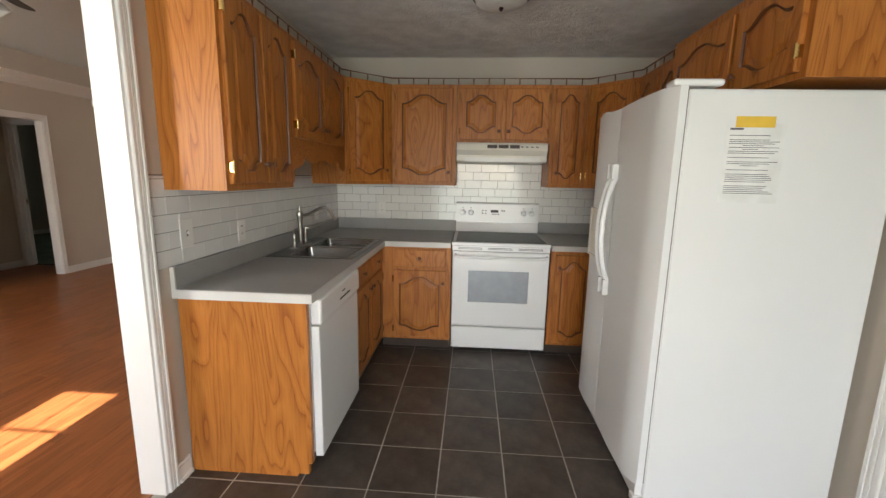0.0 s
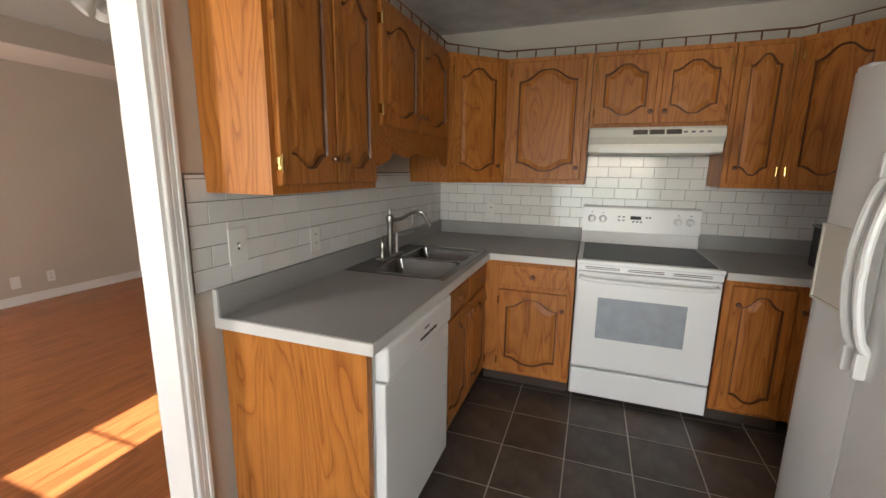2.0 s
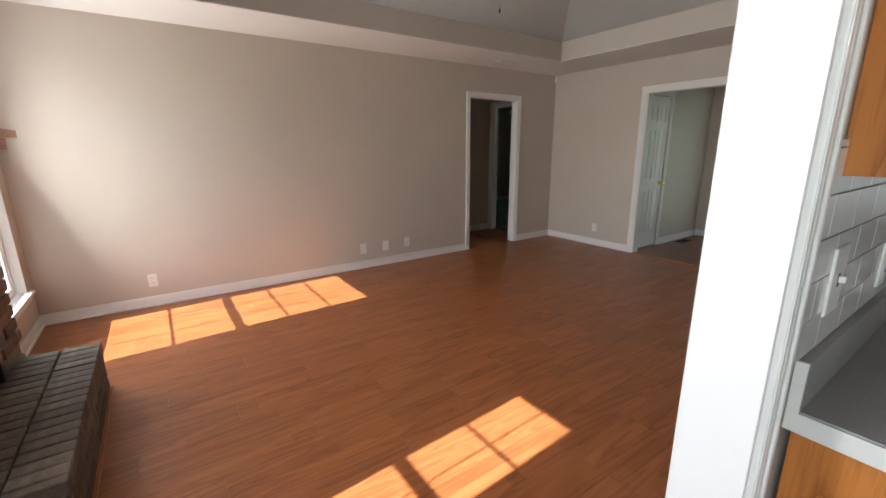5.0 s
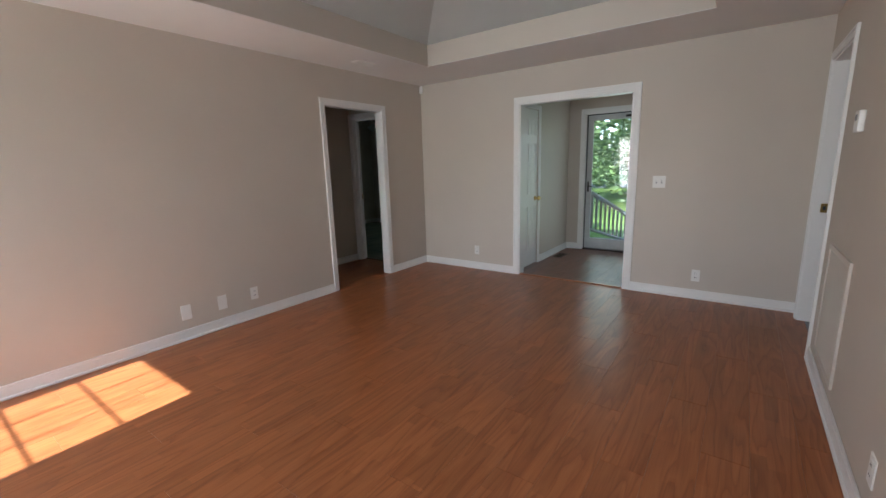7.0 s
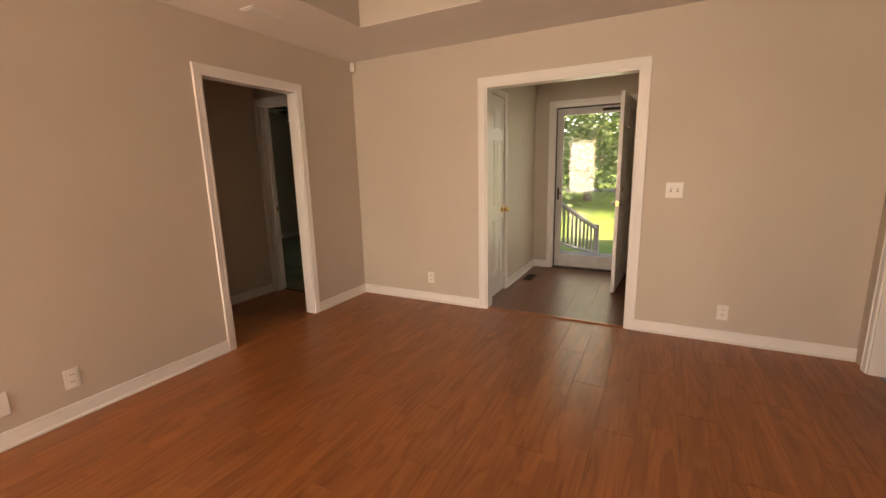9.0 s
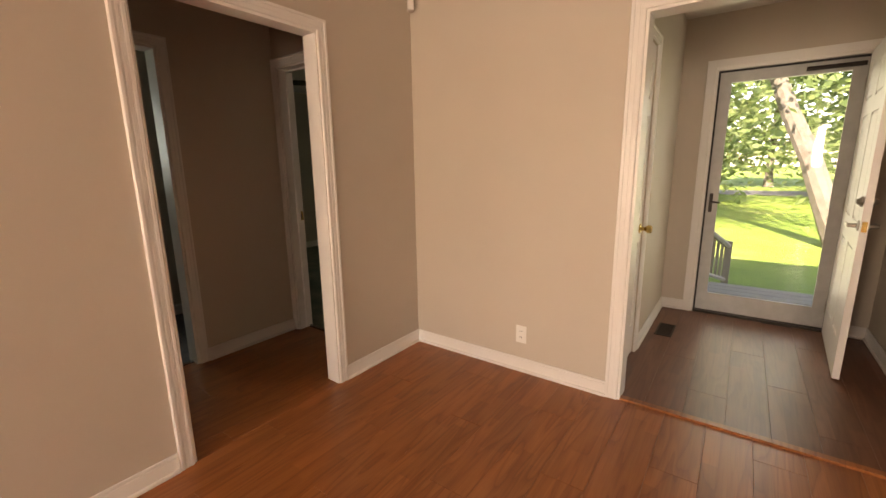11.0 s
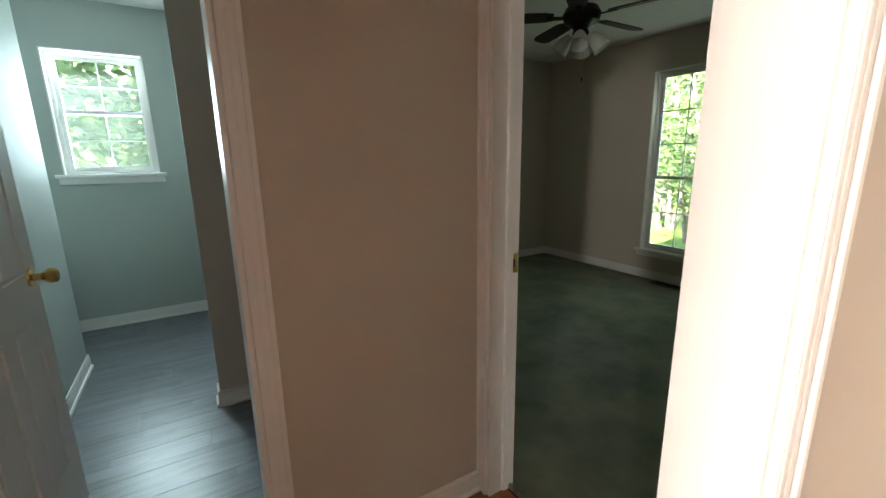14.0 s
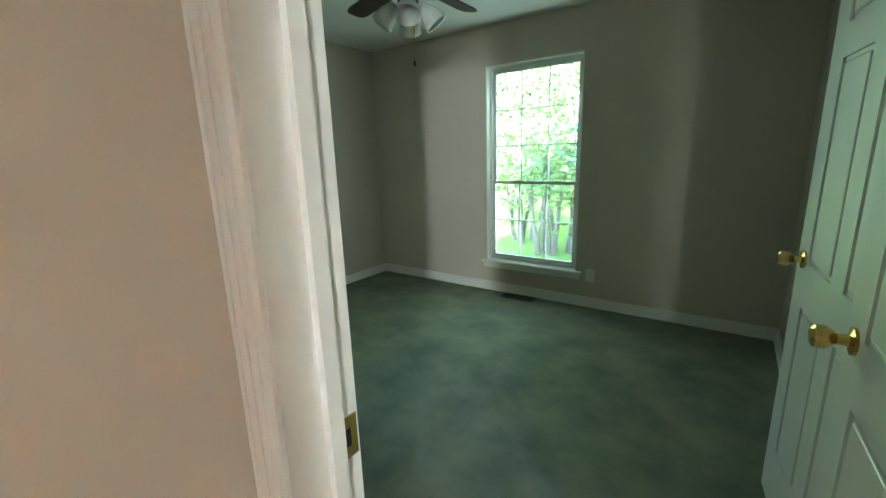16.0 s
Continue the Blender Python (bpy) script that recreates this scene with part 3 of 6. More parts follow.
skirting([(W, W + t, SO, 4.528), (W, W + t, 5.512, N), (W + t, -2.842, N - t, N), (-1.485, -0.115, N - t, N),
          (-0.115 - t, -0.115, 1.92, 5.19), (W + t, -2.9, SO, SO + t),
          (-2.84, -2.84 + t, 6.99, 8.12), (-2.84 + t, -2.66, 8.12 - t, 8.12), (-1.45 - t, -1.45, N + 0.12, 8.12), (-1.60, -1.45 - t, 8.12 - t, 8.12),
          (-5.26, -5.26 + t, 5.13, 5.84), (-5.26, -5.26 + t, 3.4, 4.34),
          (-8.27, -8.27 + t, 2.6, 5.14), (-8.257, -6.59, 5.127, 5.14), (-6.49, -6.477, 4.985, 5.9), (-6.59, -6.477, 4.972, 4.985), (-7.47, -6.1, 4.27, 4.283),
          (-8.17, -4.41, 9.14 - t, 9.14), (-8.17, -8.17 + t, 6.06, 9.127), (-4.41, -4.40, 7.56, 9.127), (0.0, t, 1.912, 2.0)])
structure("threshold", boxes((-2.77, -1.557, 6.235, 6.275, -0.002, 0.012)), M["laminate"], "cherry laminate threshold strip", "threshold")
structure("threshold", boxes((-5.345, -5.315, 4.414, 5.056, -0.002, 0.008)), M["steel"], "metal threshold strip", "threshold")
structure("threshold", boxes((-5.198, -4.434, 5.925, 5.95, -0.002, 0.012)), M["steel"], "metal carpet threshold strip", "threshold")


# ---------- windows ----------
def sash_window(name, axis, plane, out, a0, a1, z0, z1, cols, rows_up, rows_lo, sill=True, split=None):
    """A double-hung window in an opening; `out` is the way to the outdoors."""
    ob = thing(name, (plane, (a0 + a1) / 2, z0) if axis == "x" else ((a0 + a1) / 2, plane, z0), "white double-hung window with grilles", "window")
    ob["kind"] = "structure"

    def bx(bm, p, q, d0, d1, lo, hi, bev=0.0):
        d0, d1 = sorted((plane + out * d0, plane + out * d1))
        box(bm, *((d0, d1, p, q) if axis == "x" else (p, q, d0, d1)), lo, hi, bev)
    bm = bmesh.new()
    f = 0.03
    for p, q, lo, hi in ((a0, a0 + f, z0, z1), (a1 - f, a1, z0, z1), (a0 + f, a1 - f, z1 - f, z1), (a0 + f, a1 - f, z0, z0 + f)):
        bx(bm, p, q, 0.055, 0.115, lo, hi)
    part("window_frame", bm, M["white"], ob)
    zm = split or (z0 + (z1 - z0) * 0.45)
    for nm, lo, hi, d, rows in (("upper_sash", zm - 0.015, z1 - f, 0.088, rows_up), ("lower_sash", z0 + f, zm + 0.015, 0.064, rows_lo)):
        bm = bmesh.new()
        s = 0.028
        p0, p1 = a0 + f + 0.001, a1 - f - 0.001
        for p, q, l, h2 in ((p0, p0 + s, lo, hi), (p1 - s, p1, lo, hi), (p0 + s, p1 - s, hi - s, hi), (p0 + s, p1 - s, lo, lo + s)):
            bx(bm, p, q, d, d + 0.022, l, h2, 0.002)
        sash = part(nm, bm, M["white"], ob)
        gw, gh = (p1 - p0 - 2 * s) / cols, (hi - lo - 2 * s) / rows
        bm = bmesh.new()
        for c in range(1, cols):
            bx(bm, p0 + s + gw * c - 0.005, p0 + s + gw * c + 0.005, d + 0.007, d + 0.017, lo + s, hi - s)
        for r in range(1, rows):
            bx(bm, p0 + s, p1 - s, d + 0.006, d + 0.018, lo + s + gh * r - 0.005, lo + s + gh * r + 0.005)
        part("grille", bm, M["white"], ob)
        bm = bmesh.new()
        bx(bm, p0 + s, p1 - s, d + 0.010, d + 0.013, lo + s, hi - s)
        pane = part("pane", bm, M["glass"], ob, "clear window glass")
        pane.visible_shadow = False
    if sill:
        bm = bmesh.new()
        bx(bm, a0 - 0.05, a1 + 0.05, -0.04, -0.001, z0 - 0.022, z0 + 0.004, 0.004)
        bx(bm, a0, a1, -0.001, 0.055, z0 - 0.001, z0 + 0.004)
        bx(bm, a0 - 0.035, a1 + 0.035, -0.016, -0.001, z0 - 0.072, z0 - 0.022, 0.003)
        part("window_sill", bm, M["white"], ob)
    bm = bmesh.new()
    for p, q, lo, hi in ((a0 - 0.004, a0 + 0.006, z0, z1), (a1 - 0.006, a1 + 0.004, z0, z1), (a0, a1, z1 - 0.006, z1 + 0.004)):
        bx(bm, p, q, -0.003, 0.055, lo, hi)
    part("reveal", bm, M["white"], ob)
    return ob


sash_window("window_living_west", "y", SO, -1, -4.06, -3.11, 0.34, 2.14, 3, 3, 2)
sash_window("window_living_east", "y", SO, -1, -1.20, -0.72, 1.03, 2.15, 2, 2, 1, split=1.42)
sash_window("window_bedroom", "y", 9.14, 1, -6.745, -5.85, 0.315, 2.135, 3, 3, 2, split=1.085)
sash_window("window_bath", "x", -8.27, -1, 4.20, 4.795, 1.235, 2.13, 2, 2, 2, split=1.70)


# ---------- kitchen ----------
def arch_outline(w, h, m, rise_t, rise_b, n=22):
    """Points round the field of a cathedral panel, from bottom left, going right, up, left and down, with the matching points on the door's edge."""
    inner, outer = [], []

    def bulge(u):
        s = min(1.0, max(0.0, (0.5 - abs(u - 0.5)) / 0.5))
        v = min(1.0, max(0.0, (s - 0.10) / 0.80))
        return 0.5 - 0.5 * math.cos(math.pi * v)
    for i in range(n + 1):
        u = i / n
        x = m + (w - 2 * m) * u
        inner.append((x, m + rise_b * (1 - bulge(u))))
        outer.append((0 if i == 0 else w if i == n else x, 0))
    for i in range(n + 1):
        u = 1 - i / n
        x = m + (w - 2 * m) * u
        inner.append((x, h - m - rise_t * (1 - bulge(u))))
        outer.append((w if i == 0 else 0 if i == n else x, h))
    return inner, outer


def panel_door(w, h, m=0.052, rise_t=0.05, rise_b=0.0, t=0.019):
    """A raised-panel oak door in its own plane: x across, z up, facing -y."""
    bm = bmesh.new()
    inner, outer = arch_outline(w, h, m, rise_t, rise_b)
    n = len(inner)
    cx, cz = w / 2, h / 2

    def ring(pts, y):
        return [bm.verts.new((x, y, z)) for x, z in pts]

    def shrunk(d):
        out = []
        for x, z in inner:
            out.append((x + (d if x < cx else -d) * min(1, abs(x - cx) / (w / 2 - m) * 1.6), z + (d if z < cz else -d)))
        return out
    e = 0.004
    o0 = ring([(x, z) for x, z in outer], 0.0)
    o1 = ring([(x, z) for x, z in outer], -t + e)
    o2 = ring([(min(max(x, e), w - e), min(max(z, e), h - e)) for x, z in outer], -t)
    a = ring(inner, -t)
    b = ring(shrunk(0.004), -t + 0.010)
    c = ring(shrunk(0.009), -t + 0.010)
    d = ring(shrunk(0.034), -t + 0.001)
    for r, q in ((o0, o1), (o1, o2), (o2, a), (a, b), (b, c), (c, d)):
        for i in range(n):
            f = bm.faces.new((r[i], r[(i + 1) % n], q[(i + 1) % n], q[i]))
            f.material_index = 1 if r is a or r is b else 0
    k = n // 2
    for i in range(k - 1):
        bm.faces.new((d[i], d[i + 1], d[n - 2 - i], d[n - 1 - i]))
    bm.faces.new(o0[::-1])
    bmesh.ops.remove_doubles(bm, verts=bm.verts[:], dist=1e-5)
    return bm


def placed(bm, m):
    bmesh.ops.transform(bm, matrix=m, verts=bm.verts[:])
    return bm


def knob_bm(at, axis, r=0.015):
    return lathe(bmesh.new(), at, [(r * 0.5, 0), (r * 0.42, 0.010), (r * 0.9, 0.014), (r, 0.020), (r * 0.8, 0.027), (r * 0.3, 0.029)], axis, 14)


def front(parent, name, origin, rz, w, h, rise_t, rise_b, knob=None, hinge=None, m=0.052):
    """A door or drawer front on a cabinet, with its knob and hinges. origin: its bottom left corner on the face frame."""
    f = pose(*origin, 0, 0, rz)
    d = part(name, placed(panel_door(w, h, m, rise_t, rise_b) if rise_t or rise_b else slab(w, h), f), M["oak"], parent, "honey oak raised-panel door" if rise_t else "honey oak drawer front")
    d.data.materials.append(M["oak_groove"])
    n = f.to_3x3() @ Vector((0, -1, 0))
    if knob:
        part("knob", knob_bm(f @ Vector((knob[0], -0.018, knob[1])), n), M["knob_wood"], d, "dark round wooden knob", True)
    if hinge is not None:
        for z in (0.07, h - 0.07):
            bm = bmesh.new()
            box(bm, hinge - 0.006, hinge + 0.006, -0.024, 0.0, z - 0.022, z + 0.022, 0.002)
            rod(bm, (hinge, -0.024, z - 0.027), (hinge, -0.024, z + 0.027), 0.004)
            part("hinge", placed(bm, f), M["brass"], d, "small brass hinge")
    return d


def slab(w, h, t=0.019):
    bm = bmesh.new()
    box(bm, 0, w, -0.012, 0, 0, h)
    box(bm, 0.008, w - 0.008, -t, -0.012, 0.008, h - 0.008, 0.004)
    return bm


UB, UT = 1.345, 2.18
LF = 0.285   # face of the cabinets on the west wall


def cabinet(at, label, body_rows, mat="oak"):
    c = thing("wall_cabinet", at, label, "cabinet", "oak kitchen cabinets")
    bm = bmesh.new()
    for r in body_rows:
        box(bm, *r)
    part("body", bm, M[mat], c)
    return c


# west wall, tall pair beside the opening
c = cabinet((0.15, 2.3, UB), "honey oak wall cabinet with two arched doors", [(0.002, LF, 2.003, 2.66, UB, UT)])
front(c, "door", (LF, 2.026, UB + 0.03), 90, 0.303, UT - UB - 0.06, 0.06, 0.045, (0.275, 0.09), 0.0)
front(c, "door", (LF, 2.340, UB + 0.03), 90, 0.303, UT - UB - 0.06, 0.06, 0.045, (0.03, 0.09))
# short pair above the sink, with a scalloped valance
c = cabinet((0.15, 3.1, 1.56), "honey oak short wall cabinet over the sink with valance", [(0.002, LF, 2.664, 3.65, 1.60, UT)])
front(c, "door", (LF, 2.70, 1.63), 90, 0.44, UT - 1.66, 0.055, 0.04, (0.41, 0.08), 0.0)
front(c, "door", (LF, 3.165, 1.63), 90, 0.44, UT - 1.66, 0.055, 0.04, (0.03, 0.08))
bm = bmesh.new()
n = 40
low = [(2.664 + 0.986 * i / n, 1.475 - 0.03 * (0.0 if i in (0, n) else 0.5 + 0.5 * math.cos(i / n * 2 * math.pi * 3)) + (0.045 if 6 < i < 34 else 0)) for i in range(n + 1)]
for x in (LF - 0.02, LF):
    vs = [bm.verts.new((x, y, z)) for y, z in low] + [bm.verts.new((x, y, 1.60)) for y, z in reversed(low)]
    if x == LF:
        for i in range(len(vs)):
            bm.faces.new((first[i], first[(i + 1) % len(vs)], vs[(i + 1) % len(vs)], vs[i]))
    for i in range(n):
        bm.faces.new((vs[i], vs[i + 1], vs[2 * n - i], vs[2 * n + 1 - i]))
    first = vs
part("valance", bm, M["oak_h"], c, "scalloped oak valance")
# diagonal corner cabinets


def corner_cabinet(x0, y0, x1, y1, wallx, label):
    """A wall cabinet across a corner; its face runs from (x0, y0) to (x1, y1)."""
    c = thing("wall_cabinet", ((x0 + x1) / 2, (y0 + y1) / 2, UB), label, "cabinet", "oak kitchen cabinets")
    bm = bmesh.new()
    far = KB - 0.002
    if wallx < 1:
        pts = [(wallx, y0), (x0, y0), (x1, y1), (x1, far), (wallx, far)]
    else:
        pts = [(x0, y0), (x1, y1), (wallx, y1), (wallx, far), (x0, far)]
    lo = [bm.verts.new((x, y, UB)) for x, y in pts]
    hi = [bm.verts.new((x, y, UT)) for x, y in pts]
    bm.faces.new(lo), bm.faces.new(hi)
    for i in range(5):
        bm.faces.new((lo[i], lo[(i + 1) % 5], hi[(i + 1) % 5], hi[i]))
    part("body", bm, M["oak"], c)
    ln = math.hypot(x1 - x0, y1 - y0)
    rz = math.degrees(math.atan2(y1 - y0, x1 - x0))
    ux, uy = (x1 - x0) / ln, (y1 - y0) / ln
    front(c, "door", (x0 + ux * 0.035, y0 + uy * 0.035, UB + 0.03), rz, ln - 0.07, UT - UB - 0.06, 0.06, 0.045, (ln - 0.10, 0.09), 0.0)


corner_cabinet(LF, 3.654, 0.610, 3.945, 0.002, "honey oak corner wall cabinet with arched door")
BF = 3.945   # face of the cabinets on the back wall
c = cabinet((0.9, 4.1, UB), "honey oak wall cabinet with one arched door", [(0.614, 1.168, BF, KB - 0.002, UB, UT)])
front(c, "door", (0.650, BF, UB + 0.03), 0, 0.485, UT - UB - 0.06, 0.07, 0.055, (0.455, 0.08), 0.0)
c = cabinet((1.56, 4.1, 1.70), "honey oak short wall cabinet over the range hood", [(1.172, 1.955, BF, KB - 0.002, 1.705, UT)])
front(c, "door", (1.195, BF, 1.735), 0, 0.355, UT - 1.765, 0.055, 0.05, (0.33, 0.07), 0.0)
front(c, "door", (1.580, BF, 1.735), 0, 0.355, UT - 1.765, 0.055, 0.05, (0.025, 0.07), 0.355)
c = cabinet((2.1, 4.1, UB), "narrow honey oak wall cabinet beside the hood", [(1.959, 2.250, BF, KB - 0.002, UB, UT)])
front(c, "door", (1.985, BF, UB + 0.03), 0, 0.24, UT - UB - 0.06, 0.06, 0.045, (0.03, 0.09), 0.24, 0.045)
corner_cabinet(2.254, 3.945, 2.548, 3.654, KE - 0.002, "honey oak corner wall cabinet with arched door")
EF = 2.548
c = cabinet((2.7, 3.3, UB), "honey oak wall cabinet on the fridge wall", [(EF, KE - 0.002, 2.96, 3.65, UB, UT)])
front(c, "door", (EF, 3.62, UB + 0.03), -90, 0.31, UT - UB - 0.06, 0.06, 0.045, (0.28, 0.09))
front(c, "door", (EF, 3.29, UB + 0.03), -90, 0.31, UT - UB - 0.06, 0.06, 0.045, (0.03, 0.09), 0.31)
FF = 2.47
c = cabinet((2.7, 2.4, 1.82), "honey oak short wall cabinet over the refrigerator", [(FF, KE - 0.002, 1.928, 2.956, 1.792, UT + 0.02)])
front(c, "door", (FF, 2.915, 1.815), -90, 0.545, UT - 1.84, 0.05, 0.04, (0.51, 0.06))
front(c, "door", (FF, 2.345, 1.815), -90, 0.385, UT - 1.84, 0.05, 0.04, (0.03, 0.06), 0.385)

# gallery rail with spindles along the cabinet tops
rail = thing("gallery_rail", (1.4, 3.9, UT), "oak gallery rail with small spindles on the cabinet tops", "rail")
path = [(LF - 0.012, 2.01), (LF - 0.012, 3.66), (0.606, 3.957), (2.256, 3.957), (EF + 0.012, 3.66), (EF + 0.012, 2.97)]
bm = bmesh.new()
tube(bm, [(x, y, UT + 0.052) for x, y in path], 0.006, 6)
part("top_rail", bm, M["knob_wood"], rail)
for (xa, ya), (xb, yb) in zip(path, path[1:]):
    ln = math.hypot(xb - xa, yb - ya)
    k = max(2, round(ln / 0.13))
    for i in range(k):
        x, y = xa + (xb - xa) * (i + 0.5) / k, ya + (yb - ya) * (i + 0.5) / k
        part("spindle", lathe(bmesh.new(), (x, y, UT), [(0.006, 0), (0.004, 0.012), (0.0065, 0.027), (0.004, 0.041), (0.006, 0.049)], seg=6), M["knob_wood"], rail)

# base cabinets
LB, CT = 0.600, 0.872   # face of the west base cabinets, underside of the counter


def base_cabinet(at, label, rows, toe):
    c = thing("base_cabinet", at, label, "cabinet", "oak kitchen cabinets")
    bm = bmesh.new()
    for r in rows:
        box(bm, *r)
    part("body", bm, M["oak"], c)
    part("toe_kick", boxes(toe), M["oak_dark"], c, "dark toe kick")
    return c


c = thing("end_panel", (0.3, 2.02, 0), "honey oak end panel of the counter run", "cabinet")
part("panel", boxes((0.014, LB - 0.012, 2.008, 2.034, 0.018, CT), (0.014, LB - 0.07, 2.010, 2.032, 0.0, 0.018)), M["oak"], c)
part("stile", boxes((LB - 0.012, LB + 0.006, 2.006, 2.036, 0.075, CT)), M["oak"], c)
c = base_cabinet((0.3, 3.1, 0), "honey oak sink base cabinet with two doors and false drawers", [(0.002, LB, 2.72, 3.53, 0.09, CT - 0.2), (LB - 0.02, LB, 2.72, 3.53, CT - 0.2, CT), (0.002, LB - 0.02, 2.72, 2.735, CT - 0.2, CT)], (0.002, LB - 0.06, 2.72, 3.53, 0.0, 0.09))
for y in (2.735, 3.125):
    front(c, "drawer_front", (LB, y, 0.715), 90, 0.375, 0.13, 0, 0, (0.187, 0.065))
front(c, "door", (LB, 2.735, 0.115), 90, 0.375, 0.575, 0.06, 0.04, (0.345, 0.52), 0.0)
front(c, "door", (LB, 3.125, 0.115), 90, 0.375, 0.575, 0.06, 0.04, (0.03, 0.52), 0.375)
BB = 3.535
c = base_cabinet((0.9, 3.9, 0), "honey oak base cabinet with a drawer and arched door", [(0.002, 1.166, BB, KB - 0.002, 0.09, CT - 0.2), (0.62, 1.166, BB, KB - 0.002, CT - 0.2, CT), (0.002, 0.62, BB, BB + 0.02, CT - 0.2, CT)], (0.6, 1.166, BB + 0.06, KB - 0.01, 0.0, 0.09))
front(c, "drawer_front", (0.70, BB, 0.70), 0, 0.43, 0.15, 0, 0, (0.215, 0.075))
front(c, "door", (0.70, BB, 0.115), 0, 0.43, 0.56, 0.06, 0.04, (0.405, 0.46), 0.0)
c = base_cabinet((2.1, 3.9, 0), "narrow honey oak base cabinet beside the range", [(1.950, 2.31, BB, KB - 0.002, 0.09, CT)], (1.950, 2.31, BB + 0.06, KB - 0.01, 0.0, 0.09))
front(c, "door", (1.985, BB, 0.115), 0, 0.29, 0.72, 0.06, 0.04, (0.03, 0.62), None, 0.05)
c = base_cabinet((2.6, 3.3, 0), "honey oak base cabinet on the fridge wall", [(2.33, KE - 0.002, 2.96, BB - 0.002, 0.09, CT), (2.312, KE - 0.002, BB, KB - 0.002, 0.09, CT)], (2.39, KE - 0.01, 2.96, BB, 0.0, 0.09))
front(c, "door", (2.33, 3.50, 0.115), -90, 0.25, 0.72, 0.06, 0.04, (0.03, 0.62), None, 0.045)

# countertops with upstand
CZ = 0.908
ct = thing("countertop", (0.4, 3.0, CT), "grey speckled laminate countertop with pale edge", "countertop")
sx0, sx1, sy0, sy1 = 0.060, 0.575, 2.775, 3.55
part("top", plan_slab([0.002, sx0, sx1, 0.632, 1.163], [1.998, sy0, sy1, 3.512, KB - 0.002], lambda i, j: not (i == 1 and j == 1) and (i < 3 or j == 3), CT, CZ), M["counter"], ct)
bm = boxes((0.632, 0.638, 1.992, 3.512, CT - 0.006, CZ - 0.002), (0.002, 0.632, 1.990, 1.998, CT - 0.006, CZ - 0.002), (0.638, 1.163, 3.506, 3.512, CT - 0.006, CZ - 0.002), (0.0025, 0.022, 1.990, 1.998, CZ - 0.002, 1.008))
part("edge_strip", bm, M["counter_edge"], ct, "pale laminate edge")
part("upstand", boxes((0.002, 0.022, 1.998, KB - 0.002, CZ, 1.008), (0.022, 1.163, KB - 0.022, KB - 0.002, CZ, 1.008)), M["counter"], ct)
ct = thing("countertop", (2.3, 3.9, CT), "grey speckled laminate countertop beside the range", "countertop")
part("top", plan_slab([1.948, 2.31, KE - 0.002], [2.96, 3.512, KB - 0.002], lambda i, j: not (i == 0 and j == 0), CT, CZ), M["counter"], ct)
part("edge_strip", boxes((1.948, 2.304, 3.506, 3.512, CT - 0.006, CZ - 0.002), (2.304, 2.31, 2.96, 3.512, CT - 0.006, CZ - 0.002)), M["counter_edge"], ct, "pale laminate edge")
part("upstand", boxes((1.948, KE - 0.022, KB - 0.022, KB - 0.002, CZ, 1.008), (KE - 0.022, KE - 0.002, 2.96, KB - 0.002, CZ, 1.008)), M["counter"], ct)

# sink and taps
sink = thing("sink", (0.32, 3.15, CZ), "stainless steel double bowl sink set in the counter", "sink")
bm = bmesh.new()
rim = CZ + 0.004
ym = (sy0 + sy1) / 2
box(bm, sx0 - 0.02, sx0 + 0.10, sy0 - 0.02, sy1 + 0.02, CZ + 0.0005, rim)
box(bm, sx1 - 0.02, sx1 + 0.02, sy0 - 0.02, sy1 + 0.02, CZ + 0.0005, rim)
for y0, y1 in ((sy0 - 0.02, sy0 + 0.02), (ym - 0.02, ym + 0.02), (sy1 - 0.02, sy1 + 0.02)):
    box(bm, sx0 + 0.10, sx1 - 0.02, y0, y1, CZ + 0.0005, rim)
part("rim", bm, M["steel"], sink)
for y0, y1 in ((sy0 + 0.02, ym - 0.02), (ym + 0.02, sy1 - 0.02)):
    bm = bmesh.new()
    x0, x1, zb = sx0 + 0.10, sx1 - 0.02, CZ - 0.16

    def loop(ins, z, r):
        vs = []
        for i in range(4 * 5):
            q, j = divmod(i, 5)
            a = math.pi / 2 * (q + j / 4) + math.pi
            cx = (x0 + ins + r) if q in (0, 3) else (x1 - ins - r)
            cy = (y0 + ins + r) if q in (0, 1) else (y1 - ins - r)
            vs.append(bm.verts.new((cx + r * math.cos(a), cy + r * math.sin(a), z)))
        return vs
    rings = [loop(0, rim, 0.004), loop(0.002, rim - 0.006, 0.03), loop(0.012, zb + 0.03, 0.05), loop(0.035, zb, 0.05)]
    for p, q in zip(rings, rings[1:]):
        for i in range(20):
            bm.faces.new((p[i], p[(i + 1) % 20], q[(i + 1) % 20], q[i]))
    bm.faces.new(rings[-1])
    bowl = part("bowl", bm, M["steel"], sink, "", True)
    part("drain", lathe(bmesh.new(), ((x0 + x1) / 2, (y0 + y1) / 2, zb + 0.001), [(0.045, 0), (0.045, 0.003), (0.03, 0.003), (0.028, 0.001)]), M["nickel"], bowl, "round drain")
fx, fy = 0.105, 3.15
tap = thing("faucet", (fx, fy, rim), "brushed nickel kitchen faucet with curved spout and side handles", "faucet")
part("column", lathe(bmesh.new(), (fx, fy, rim), [(0.03, 0), (0.028, 0.01), (0.018, 0.02), (0.022, 0.08), (0.016, 0.16), (0.020, 0.2), (0.026, 0.225), (0.022, 0.245), (0.010, 0.25), (0.012, 0.27), (0.008, 0.285), (0.002, 0.288)], seg=16), M["nickel"], tap, "", True)
pts = []
